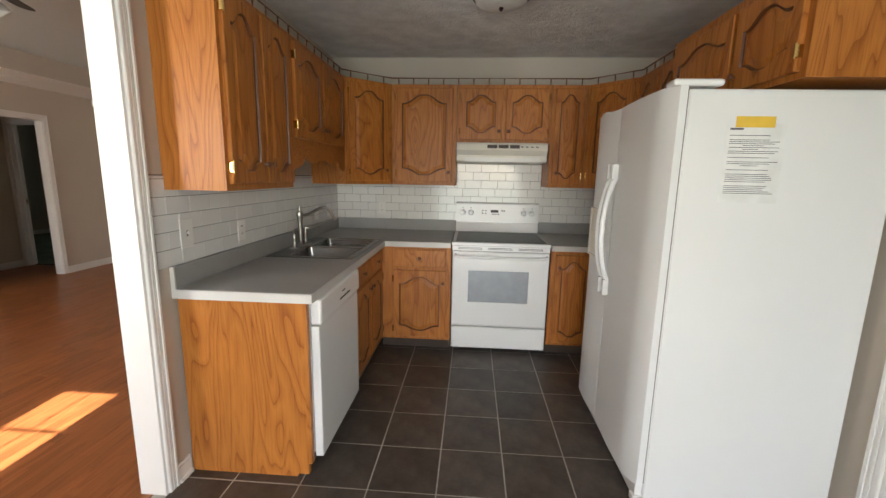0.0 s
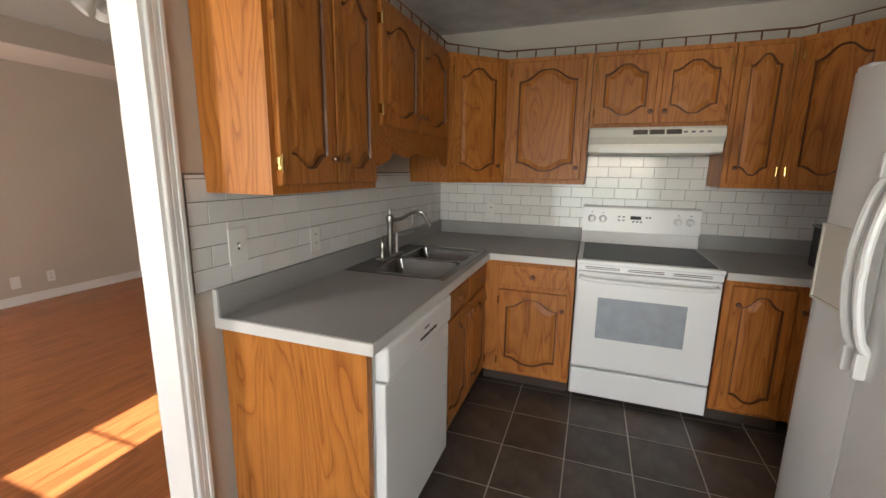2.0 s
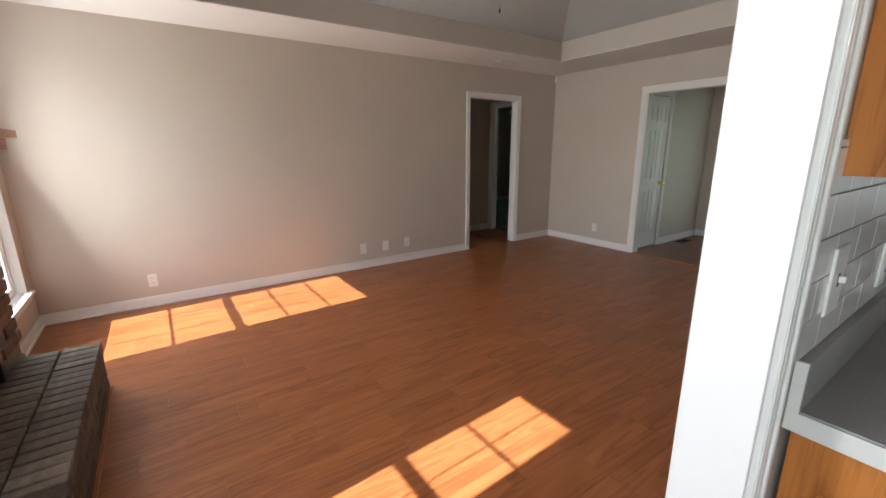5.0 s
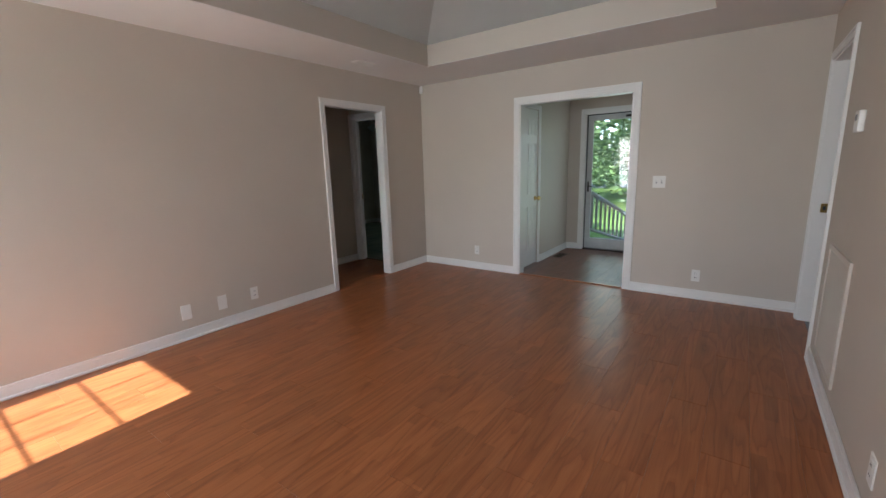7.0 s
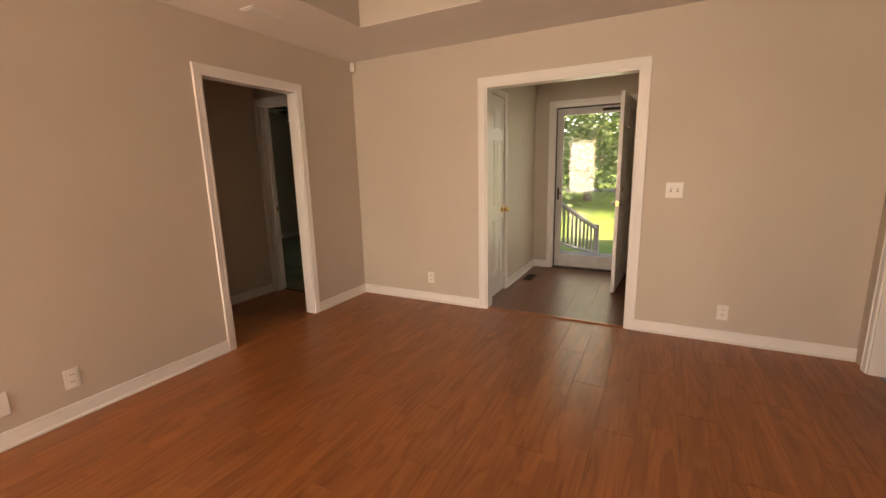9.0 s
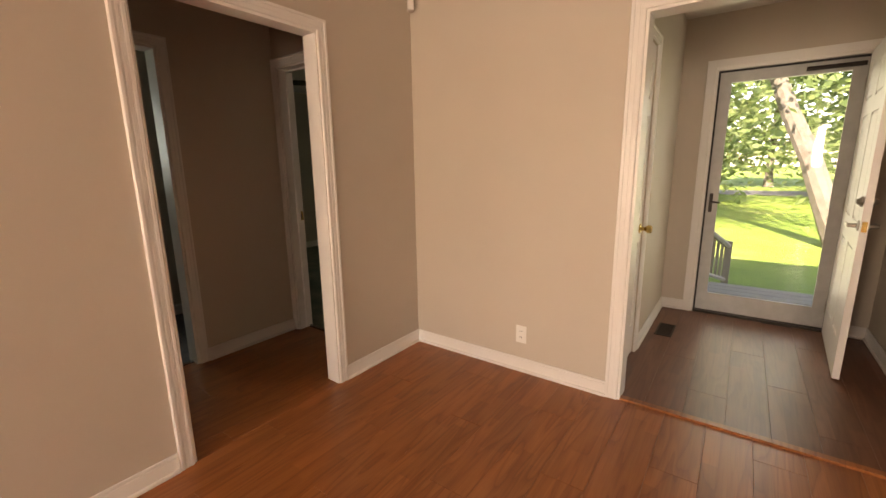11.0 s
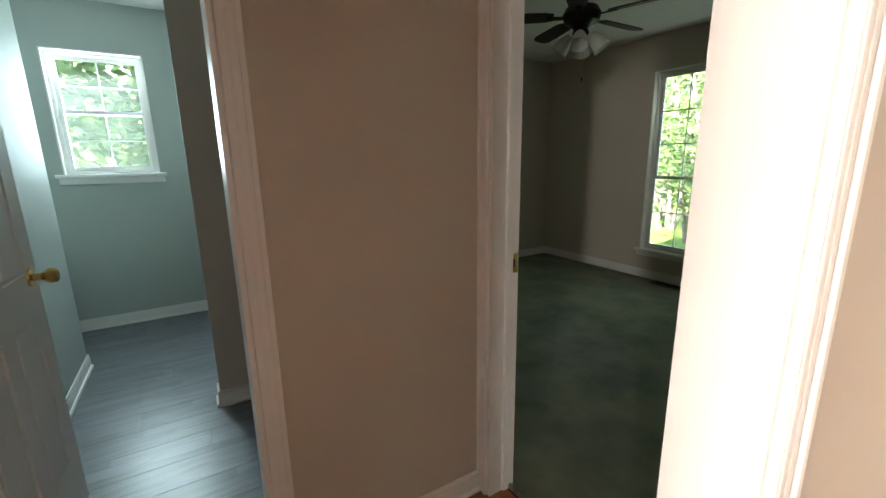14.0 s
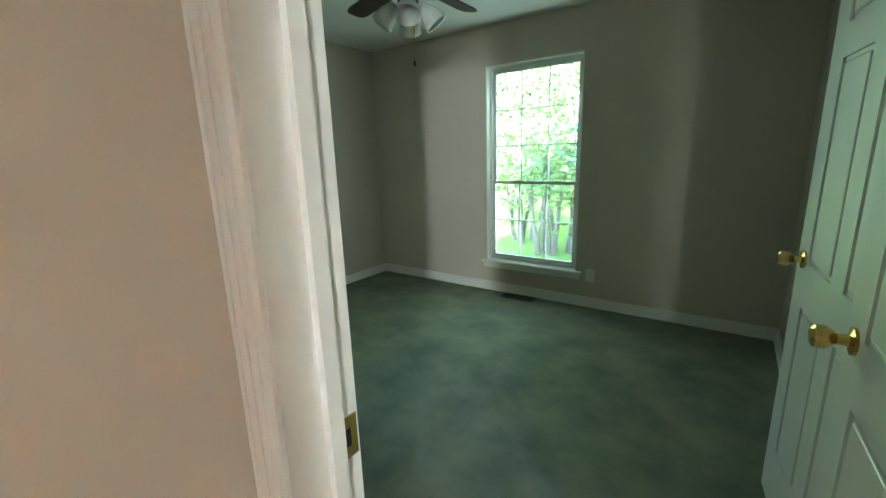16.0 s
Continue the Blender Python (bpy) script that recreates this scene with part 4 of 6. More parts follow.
for i in range(15):
    u = i / 14
    pts.append((fx + 0.235 * u, fy + 0.06 * u, rim + 0.225 + 0.055 * math.sin(u * math.pi * 0.95) * (u ** 0.6) - 0.012 * math.sin(u * math.pi * 2) + (-0.045 * max(0, (u - 0.8) / 0.2))))
part("spout", tube(bmesh.new(), pts, 0.0105, 10), M["nickel"], tap, "", True)
part("base_plate", boxes((fx - 0.03, fx + 0.03, fy - 0.13, fy + 0.13, rim, rim + 0.008)), M["nickel"], tap)
for dy, hh, lean in ((0.09, 0.115, 1), (-0.10, 0.10, -1)):
    bm = lathe(bmesh.new(), (fx, fy + dy, rim), [(0.02, 0), (0.012, 0.015), (0.014, hh * 0.6), (0.017, hh * 0.85), (0.010, hh), (0.012, hh + 0.015), (0.004, hh + 0.02)], seg=12)
    if lean > 0:
        tube(bm, [(fx, fy + dy, rim + hh), (fx + 0.05, fy + dy + 0.02, rim + hh + 0.005), (fx + 0.10, fy + dy + 0.035, rim + hh + 0.022)], [0.007, 0.005, 0.006], 8)
    else:
        tube(bm, [(fx, fy + dy, rim + hh), (fx + 0.01, fy + dy - 0.01, rim + hh + 0.03), (fx + 0.03, fy + dy - 0.0, rim + hh + 0.04)], [0.011, 0.010, 0.006], 8)
    part("handle" if lean > 0 else "sprayer", bm, M["nickel"], tap, "", True)

# dishwasher
dw = thing("dishwasher", (0.3, 2.4, 0), "white dishwasher under the counter", "dishwasher")
part("body", boxes((0.03, 0.60, 2.055, 2.70, 0.10, 0.868)), M["enamel"], dw)
bm = bmesh.new()
box(bm, 0.60, 0.640, 2.062, 2.695, 0.075, 0.735, 0.006, 2)
part("door", bm, M["enamel"], dw)
bm = bmesh.new()
box(bm, 0.60, 0.652, 2.060, 2.697, 0.742, 0.866, 0.012, 3)
cp = part("control_panel", bm, M["enamel"], dw)
part("handle_recess", boxes((0.6521, 0.6535, 2.33, 2.50, 0.782, 0.792)), M["dark"], cp, "dark pocket handle slot")
part("badge", boxes((0.6521, 0.653, 2.37, 2.42, 0.815, 0.823)), M["ink"], cp, "small grey badge")
part("toe_kick", boxes((0.54, 0.56, 2.06, 2.697, 0.0, 0.10)), M["dark"], dw)

# range
rx0, rx1 = 1.172, 1.941
rg = thing("range", (1.56, 3.9, 0), "white freestanding electric range with glass cooktop", "stove")
part("body", boxes((rx0 + 0.004, rx1 - 0.004, 3.55, KB - 0.03, 0.03, 0.895)), M["enamel"], rg)
for x in (rx0 + 0.05, rx1 - 0.05):
    part("foot", boxes((x - 0.02, x + 0.02, 3.6, 3.64, 0.0, 0.03)), M["dark"], rg)
bm = bmesh.new()
box(bm, rx0, rx1, 3.505, KB - 0.10, 0.890, 0.916, 0.006, 2)
part("cooktop_frame", bm, M["enamel"], rg)
part("cooktop", boxes((rx0 + 0.03, rx1 - 0.03, 3.55, KB - 0.13, 0.9162, 0.9195)), M["black_glass"], rg, "black ceramic glass cooktop")
for x, y, r in ((rx0 + 0.2, 3.70, 0.1), (rx1 - 0.2, 3.70, 0.085), (rx0 + 0.2, 4.0, 0.085), (rx1 - 0.2, 4.0, 0.1)):
    bm = bmesh.new()
    vs = [[bm.verts.new((x + rr * math.cos(a * math.pi / 16), y + rr * math.sin(a * math.pi / 16), 0.9199)) for a in range(32)] for rr in (r, r - 0.004)]
    for i in range(32):
        bm.faces.new((vs[0][i], vs[0][(i + 1) % 32], vs[1][(i + 1) % 32], vs[1][i]))
    part("burner_ring", bm, M["oven_glass"], rg, "grey ring on the glass")
bm = bmesh.new()
box(bm, rx0 + 0.006, rx1 - 0.006, 3.508, 3.548, 0.235, 0.845, 0.010, 2)
od = part("oven_door", bm, M["enamel"], rg)
bm = bmesh.new()
box(bm, rx0 + 0.135, rx1 - 0.16, 3.5065, 3.51, 0.435, 0.692, 0.0012)
part("oven_window", bm, M["oven_glass"], od, "oven window with a pale reflection put into its colour")
bm = bmesh.new()
pts = [(rx0 + 0.03, 3.51, 0.815), (rx0 + 0.035, 3.475, 0.812), (rx0 + 0.08, 3.465, 0.808)] + [(rx0 + 0.08 + (rx1 - rx0 - 0.16) * i / 6, 3.463, 0.806) for i in range(1, 6)] + [(rx1 - 0.08, 3.465, 0.808), (rx1 - 0.035, 3.475, 0.812), (rx1 - 0.03, 3.51, 0.815)]
part("oven_handle", tube(bm, pts, 0.013, 10), M["enamel"], od, "white curved bar handle", True)
part("vent_trim", boxes((rx0 + 0.004, rx1 - 0.004, 3.515, 3.55, 0.850, 0.888)), M["enamel"], rg)
for i in range(3):
    a = rx0 + 0.05 + 0.235 * i
    for z in (0.862, 0.872):
        part("vent_slot", boxes((a, a + 0.19, 3.5135, 3.5155, z, z + 0.004)), M["dark"], rg, "dark vent slot")
bm = bmesh.new()
box(bm, rx0 + 0.006, rx1 - 0.006, 3.510, 3.548, 0.045, 0.222, 0.010, 2)
part("drawer", bm, M["enamel"], rg)
bm = bmesh.new()
pr = [(KB - 0.10, 0.916), (KB - 0.075, 1.00), (KB - 0.10, 1.005), (KB - 0.085, 1.175), (KB - 0.07, 1.187), (KB - 0.03, 1.187), (KB - 0.03, 0.916)]
va = [bm.verts.new((rx0 + 0.002, y, z)) for y, z in pr]
vb = [bm.verts.new((rx1 - 0.002, y, z)) for y, z in pr]
bm.faces.new(va), bm.faces.new(vb)
for i in range(len(pr)):
    bm.faces.new((va[i], va[(i + 1) % len(pr)], vb[(i + 1) % len(pr)], vb[i]))
bg = part("backguard", bm, M["enamel"], rg)
for x in (rx0 + 0.065, rx0 + 0.14, rx1 - 0.14, rx1 - 0.065):
    bm = lathe(bmesh.new(), (x, KB - 0.094, 1.095), [(0.026, 0), (0.024, 0.012), (0.018, 0.015), (0.016, 0.024), (0.010, 0.025)], (0, -1, 0.08), 18)
    box(bm, x - 0.004, x + 0.004, KB - 0.128, KB - 0.115, 1.075, 1.115)
    part("dial", bm, M["enamel"], bg, "white control dial", True)
    part("dial_mark", boxes((x - 0.006, x + 0.006, KB - 0.0945, KB - 0.0915, 1.137, 1.142)), M["ink"], bg, "small dark mark")
part("display", boxes((rx0 + 0.325, rx0 + 0.395, KB - 0.0965, KB - 0.093, 1.098, 1.122)), M["dark"], bg, "dark clock display")
part("key_panel", boxes((rx0 + 0.24, rx0 + 0.48, KB - 0.0975, KB - 0.0955, 1.055, 1.062)), M["plastic"], bg, "pale control panel line")
for i, (dx, dz) in enumerate(((0.25, 1.115), (0.28, 1.115), (0.25, 1.09), (0.28, 1.09), (0.43, 1.115), (0.45, 1.115), (0.345, 1.082), (0.37, 1.082), (0.395, 1.082))):
    part("key", boxes((rx0 + dx - 0.007, rx0 + dx + 0.007, KB - 0.097, KB - 0.093, dz - 0.005, dz + 0.005)), M["ink"], bg, "small grey key")

# range hood
hd = thing("range_hood", (1.56, 4.0, 1.55), "almond under-cabinet range hood", "range hood")
bm = bmesh.new()
pr = [(3.775, 1.685), (3.765, 1.640), (3.80, 1.600), (3.80, 1.555), (3.83, 1.545), (KB - 0.012, 1.545), (KB - 0.012, 1.70), (3.79, 1.70)]
va = [bm.verts.new((1.180, y, z)) for y, z in pr]
vb = [bm.verts.new((1.915, y, z)) for y, z in pr]
bm.faces.new(va), bm.faces.new(vb)
for i in range(len(pr)):
    bm.faces.new((va[i], va[(i + 1) % len(pr)], vb[(i + 1) % len(pr)], vb[i]))
part("shell", bm, M["almond"], hd)
part("light_lens", boxes((1.247, 1.858, 3.792, 3.80, 1.548, 1.582)), M["plastic"], hd, "white front strip")
for i in range(3):
    part("vent_grille", boxes((1.43 + 0.09 * i, 1.51 + 0.09 * i, 3.768, 3.772, 1.655, 1.682)), M["vent"], hd, "brown slotted vent")
for i in range(4):
    part("switch", boxes((1.70 + 0.04 * i, 1.72 + 0.04 * i, 3.767, 3.772, 1.662, 1.672)), M["ink"], hd)

# refrigerator
fr = thing("refrigerator", (2.45, 2.45, 0), "white side-by-side refrigerator with curved handles", "refrigerator")
fx0, fy0, fy1, fz = 2.115, 1.985, 2.895, 1.762
bm = bmesh.new()
box(bm, fx0, KE - 0.035, fy0, fy1, 0.03, fz, 0.006)
part("body", bm, M["fridge"], fr)
for y0, y1, nm in ((fy0, 2.515, "fridge_door"), (2.525, fy1, "freezer_door")):
    bm = bmesh.new()
    k = 8
    pts = [(fx0 - 0.006, y0 + 0.002)] + [(fx0 - 0.065 - 0.012 * math.sin(math.pi * (i / k)) + (0.03 if i in (0,) and y0 == fy0 else 0.0) + (0.03 if i == k and y1 == fy1 else 0), y0 + (y1 - y0) * i / k) for i in range(k + 1)] + [(fx0 - 0.006, y1 - 0.002)]
    lo = [bm.verts.new((x, y, 0.095)) for x, y in pts]
    hi = [bm.verts.new((x, y, fz + 0.012)) for x, y in pts]
    bm.faces.new(lo), bm.faces.new(hi)
    for i in range(len(pts)):
        bm.faces.new((lo[i], lo[(i + 1) % len(pts)], hi[(i + 1) % len(pts)], hi[i]))
    d = part(nm, bm, M["fridge"], fr, "white textured door", True)
    hy = 2.485 if nm == "fridge_door" else 2.555
    pts = []
    for i in range(17):
        u = i / 16
        pts.append((fx0 - 0.072 - 0.05 * math.sin(math.pi * u) ** 0.6, hy, 0.90 + 0.53 * u))
    bm = tube(bmesh.new(), pts, 0.014, 10)
    box(bm, fx0 - 0.098, fx0 - 0.066, hy - 0.013, hy + 0.013, 1.425, 1.50, 0.004)
    box(bm, fx0 - 0.098, fx0 - 0.066, hy - 0.013, hy + 0.013, 0.82, 0.905, 0.004)
    part("handle", bm, M["enamel"], d, "white curved bar handle", True)
    if nm == "freezer_door":
        x = fx0 - 0.079
        part("dispenser", boxes((x - 0.006, x + 0.01, 2.62, 2.63, 0.98, 1.26), (x - 0.006, x + 0.01, 2.83, 2.84, 0.98, 1.26), (x - 0.006, x + 0.01, 2.63, 2.83, 1.25, 1.26), (x - 0.006, x + 0.01, 2.63, 2.83, 0.98, 0.99)), M["almond"], d, "cream frame of the ice dispenser")
        part("dispenser_recess", boxes((x - 0.001, x + 0.01, 2.63, 2.83, 0.99, 1.25)), M["almond"], d, "cream recess")
part("hinge_cover", box(bmesh.new(), fx0 - 0.055, fx0 + 0.13, fy0 + 0.01, fy0 + 0.09, fz + 0.013, fz + 0.04, 0.012, 3), M["enamel"], fr)
part("hinge_cover", box(bmesh.new(), fx0 - 0.055, fx0 + 0.13, fy1 - 0.09, fy1 - 0.01, fz + 0.013, fz + 0.04, 0.012, 3), M["enamel"], fr)
part("hinge_pin", boxes((fx0 - 0.03, fx0 - 0.006, fy0 + 0.02, fy0 + 0.05, fz + 0.003, fz + 0.0135)), M["dark"], fr)
part("gasket", boxes((fx0 - 0.0055, fx0 - 0.0005, fy0 + 0.006, fy1 - 0.006, 0.1, fz)), M["grout_dark"], fr, "grey door gasket")
part("base_grille", boxes((fx0 - 0.03, fx0 + 0.03, fy0 + 0.02, fy1 - 0.02, 0.012, 0.088)), M["enamel"], fr)
part("foot", boxes((fx0 - 0.04, fx0 + 0.04, fy0 + 0.01, fy0 + 0.05, 0.0, 0.03)), M["plastic"], fr)
part("foot", boxes((KE - 0.12, KE - 0.06, fy0 + 0.01, fy1 - 0.01, 0.0, 0.03)), M["dark"], fr)
# notice taped to the refrigerator's side
nt_ = thing("paper_notice", (2.38, fy0, 1.5), "printed white paper notice taped to the refrigerator", "paper")
px0, px1, pz0, pz1 = 2.262, 2.478, 1.345, 1.640
part("sheet", boxes((px0, px1, fy0 - 0.0015, fy0 - 0.0005, pz0, pz1)), M["paper"], nt_)
part("tape", boxes((px0 + 0.03, px0 + 0.17, fy0 - 0.0027, fy0 - 0.0016, pz1 - 0.015, pz1 + 0.025)), M["tape"], nt_, "yellow tape strip")
rnd = random.Random(4)
zz = pz1 - 0.045
while zz > pz0 + 0.03:
    long = rnd.random() < 0.75
    a = px0 + 0.015 + (0 if long else 0.05)
    part("text_line", boxes((a, a + (rnd.uniform(0.14, 0.185) if long else rnd.uniform(0.05, 0.08)), fy0 - 0.0022, fy0 - 0.0016, zz, zz + 0.0022)), M["ink"], nt_)
    zz -= rnd.choice((0.007, 0.007, 0.007, 0.016))
part("logo", boxes((px0 + 0.012, px0 + 0.06, fy0 - 0.0022, fy0 - 0.0016, pz1 - 0.024, pz1 - 0.017)), M["ink"], nt_, "grey logo bar")
# microwave on the far counter
mw = thing("microwave", (2.6, 3.75, CZ), "dark countertop microwave behind the refrigerator", "microwave")
bm = bmesh.new()
box(bm, 2.42, 2.82, 3.40, 3.85, CZ + 0.012, CZ + 0.25, 0.008)
part("body", bm, M["dark"], mw)
part("door", boxes((2.414, 2.4195, 3.42, 3.72, CZ + 0.03, CZ + 0.235)), M["black_glass"], mw)
part("trim", boxes((2.412, 2.4195, 3.40, 3.85, CZ + 0.237, CZ + 0.248)), M["steel"], mw)
part("foot", boxes((2.46, 2.78, 3.44, 3.81, CZ, CZ + 0.012)), M["dark"], mw)
# ceiling light
cl = thing("ceiling_light", (1.45, 2.88, C), "flush ceiling light with dark rim and frosted glass", "light fixture")
part("rim", lathe(bmesh.new(), (1.45, 2.88, C), [(0.16, 0), (0.165, -0.02), (0.165, -0.055), (0.155, -0.06)], seg=28), M["bronze"], cl)
part("bowl", lathe(bmesh.new(), (1.45, 2.88, C - 0.0605), [(0.152, 0), (0.14, -0.02), (0.09, -0.038), (0.02, -0.044)], seg=28), M["frosted"], cl, "", True)
part("finial", lathe(bmesh.new(), (1.45, 2.88, C - 0.104), [(0.012, 0), (0.014, -0.008), (0.006, -0.02)], seg=12), M["bronze"], cl)


# ---------- wall plates ----------
def plate(axis, plane, side, a, z, kind, w=0.072, h=0.116, label="white electrical outlet plate on the wall"):
    at = (plane, a, z) if axis == "x" else (a, plane, z)
    o = thing("wall_outlet" if kind == "outlet" else "wall_switch" if kind == "switch" else "wall_plate", at, label, "outlet" if kind == "outlet" else "switch plate")

    def bx(bm, p, q, d0, d1, lo, hi, bev=0.0):
        d0, d1 = sorted((plane + side * d0, plane + side * d1))
        return box(bm, *((d0, d1, p, q) if axis == "x" else (p, q, d0, d1)), lo, hi, bev)
    part("cover", bx(bmesh.new(), a - w / 2, a + w / 2, 0.0, 0.006, z - h / 2, z + h / 2, 0.002), M["plastic"], o)
    if kind == "outlet":
        for dz in (-0.021, 0.021):
            r = part("receptacle", bx(bmesh.new(), a - 0.016, a + 0.016, 0.006, 0.008, z + dz - 0.014, z + dz + 0.014, 0.0008), M["plastic"], o)
            for da in (-0.006, 0.006):
                part("slot", bx(bmesh.new(), a + da - 0.0015, a + da + 0.0015, 0.008, 0.0085, z + dz - 0.003, z + dz + 0.007), M["dark"], r)
    elif kind == "switch":
        k = max(1, round(w / 0.07))
        for i in range(k):
            c = a + (i - (k - 1) / 2) * 0.046
            part("slot", bx(bmesh.new(), c - 0.005, c + 0.005, 0.006, 0.0068, z - 0.013, z + 0.013), M["dark"], o)
            part("toggle", bx(bmesh.new(), c - 0.004, c + 0.004, 0.0068, 0.017, z - 0.004, z + 0.009, 0.001), M["plastic"], o)
    return o


plate("x", 0.006, 1, 2.112, 1.143, "switch", 0.085, 0.135, "white switch plate on the tiled backsplash")
plate("x", 0.006, 1, 2.565, 1.10, "outlet", label="white outlet on the tiled backsplash")
plate("x", 0.006, 1, 3.72, 1.10, "outlet", label="white outlet on the tiled backsplash")
plate("x", 0.006, 1, 4.02, 1.10, "switch", label="white switch on the tiled backsplash")
plate("y", KB - 0.006, -1, 0.453, 1.11, "outlet", label="white outlet on the tiled backsplash")
for y in (2.995, 3.292):
    plate("x", W, 1, y, 0.235, "blank", 0.078, 0.125, "blank white cover plate above the baseboard")
plate("x", W, 1, 3.591, 0.24, "outlet")
plate("x", W, 1, 0.93, 0.24, "outlet")
plate("y", N, -1, -3.385, 0.253, "outlet")
plate("y", N, -1, -0.885, 0.235, "outlet")
plate("y", N, -1, -1.268, 1.146, "switch", 0.115, 0.116, "double white switch plate by the foyer opening")
plate("x", -0.115, -1, 3.55, 0.25, "outlet")
plate("y", 9.14, -1, -5.72, 0.29, "outlet", label="white outlet under the bedroom window")
plate("x", -1.45, -1, 7.0, 0.33, "outlet")
plate("x", -1.45, -1, 7.25, 1.15, "switch")


# ---------- doors ----------
def six_panel(w, h, t=0.035):
    """A six-panel door in its own plane: x from the hinge, y through its thickness (centred), z up."""
    bm = bmesh.new()
    box(bm, 0.02, w - 0.02, -t / 2 + 0.008, t / 2 - 0.008, 0.02, h - 0.02)
    s, mid = 0.11 * w / 0.76, 0.10 * w / 0.76
    zs = [(0.0, 0.22), (0.80, 0.95), (1.60, 1.70), (h - 0.115, h)]
    box(bm, 0, s, -t / 2, t / 2, 0, h), box(bm, w - s, w, -t / 2, t / 2, 0, h)
    for z0, z1 in zs:
        box(bm, s, w - s, -t / 2, t / 2, z0, z1)
    for (_, a), (b, _) in zip(zs, zs[1:]):
        box(bm, w / 2 - mid / 2, w / 2 + mid / 2, -t / 2, t / 2, a, b)
        for x0, x1 in ((s, w / 2 - mid / 2), (w / 2 + mid / 2, w - s)):
            for y0, y1 in ((-t / 2 + 0.001, -t / 2 + 0.0078), (t / 2 - 0.0078, t / 2 - 0.001)):
                box(bm, x0 + 0.016, x1 - 0.016, y0, y1, a + 0.016, b - 0.016, 0.006)
    return bm


def knob_set(parent, m, x, z, t, mat, lever=False):
    for sgn in (-1, 1):
        n = m.to_3x3() @ Vector((0, sgn, 0))
        at = m @ Vector((x, sgn * t / 2, z))
        bm = lathe(bmesh.new(), at, [(0.032, 0), (0.031, 0.006), (0.014, 0.010), (0.012, 0.03)] + ([(0.012, 0.05)] if lever else [(0.018, 0.036), (0.027, 0.05), (0.026, 0.068), (0.018, 0.074)]), n, 18)
        if lever:
            q = m.to_3x3() @ Vector((-1, 0, 0))
            tube(bm, [at + n * 0.044, at + n * 0.046 + q * 0.05, at + n * 0.044 + q * 0.11], 0.009, 8)
        part("door_handle" if lever else "door_knob", bm, mat, parent, "lever handle" if lever else "polished brass knob", True)


def hinged_door(name, hinge, rz, w, h, label, mat, lever=False, z_knob=0.93, gap=0.012, deadbolt=False):
    ob = thing(name, (hinge[0], hinge[1], gap), label, "door")
    m = pose(hinge[0], hinge[1], gap, 0, 0, rz)
    part("leaf", placed(six_panel(w, h), m), M["white"], ob)
    knob_set(ob, m, w - 0.065, z_knob, 0.035, mat, lever)
    part("latch", placed(boxes((w - 0.001, w + 0.001, -0.012, 0.012, z_knob - 0.03, z_knob + 0.03)), m), M["brass"], ob)
    for z in (0.2, 1.0, h - 0.2):
        part("hinge", placed(rod(bmesh.new(), (0, -0.02, z - 0.045), (0, -0.02, z + 0.045), 0.006), m), mat, ob)
    if deadbolt:
        for sgn in (-1, 1):
            part("deadbolt", lathe(bmesh.new(), m @ Vector((w - 0.065, sgn * 0.0175, z_knob + 0.14)), [(0.03, 0), (0.03, 0.01), (0.02, 0.018), (0.012, 0.03)], m.to_3x3() @ Vector((0, sgn, 0)), 16), mat, ob, "", True)
    return ob


hinged_door("closet_door", (-2.865, 6.425, 0), 90, 0.50, 2.02, "closed white six-panel closet door with brass knob", M["brass"], z_knob=0.89)
hinged_door("front_door", (-1.685, 8.105, 0), -93.4, 0.91, 2.03, "open white panelled front door with lever handle", M["nickel"], True, 0.94, deadbolt=True)
hinged_door("bathroom_door", (-5.410, 4.437, 0), 178, 0.655, 2.02, "open white six-panel bathroom door with brass knob", M["brass"])
hinged_door("bedroom_door", (-4.455, 5.985, 0), 92.5, 0.84, 2.02, "open white six-panel bedroom door with brass knob", M["brass"], z_knob=0.93)
hinged_door("bedroom_closet_door", (-4.425, 6.735, 0), 97.5, 0.76, 2.02, "white six-panel closet door standing ajar", M["brass"], z_knob=0.96)
hinged_door("utility_door", (0.03, 6.02, 0), 12, 0.76, 2.03, "open white six-panel utility room door", M["brass"])
for x, y, z, ax in ((-5.198, 5.935, 0.945, "x"), (-0.05, 6.0255, 0.95, "y")):
    sp = thing("strike_plate", (x, y, z), "brass strike plate in a door jamb", "strike plate")
    part("plate", boxes((x, x + 0.0025, y - 0.022, y + 0.022, z - 0.035, z + 0.035)) if ax == "x" else boxes((x - 0.022, x + 0.022, y - 0.0025, y, z - 0.035, z + 0.035)), M["brass"], sp)
    part("slot", boxes((x + 0.0025, x + 0.003, y - 0.009, y + 0.009, z - 0.015, z + 0.015)) if ax == "x" else boxes((x - 0.009, x + 0.009, y - 0.003, y - 0.0025, z - 0.015, z + 0.015)), M["dark"], sp)

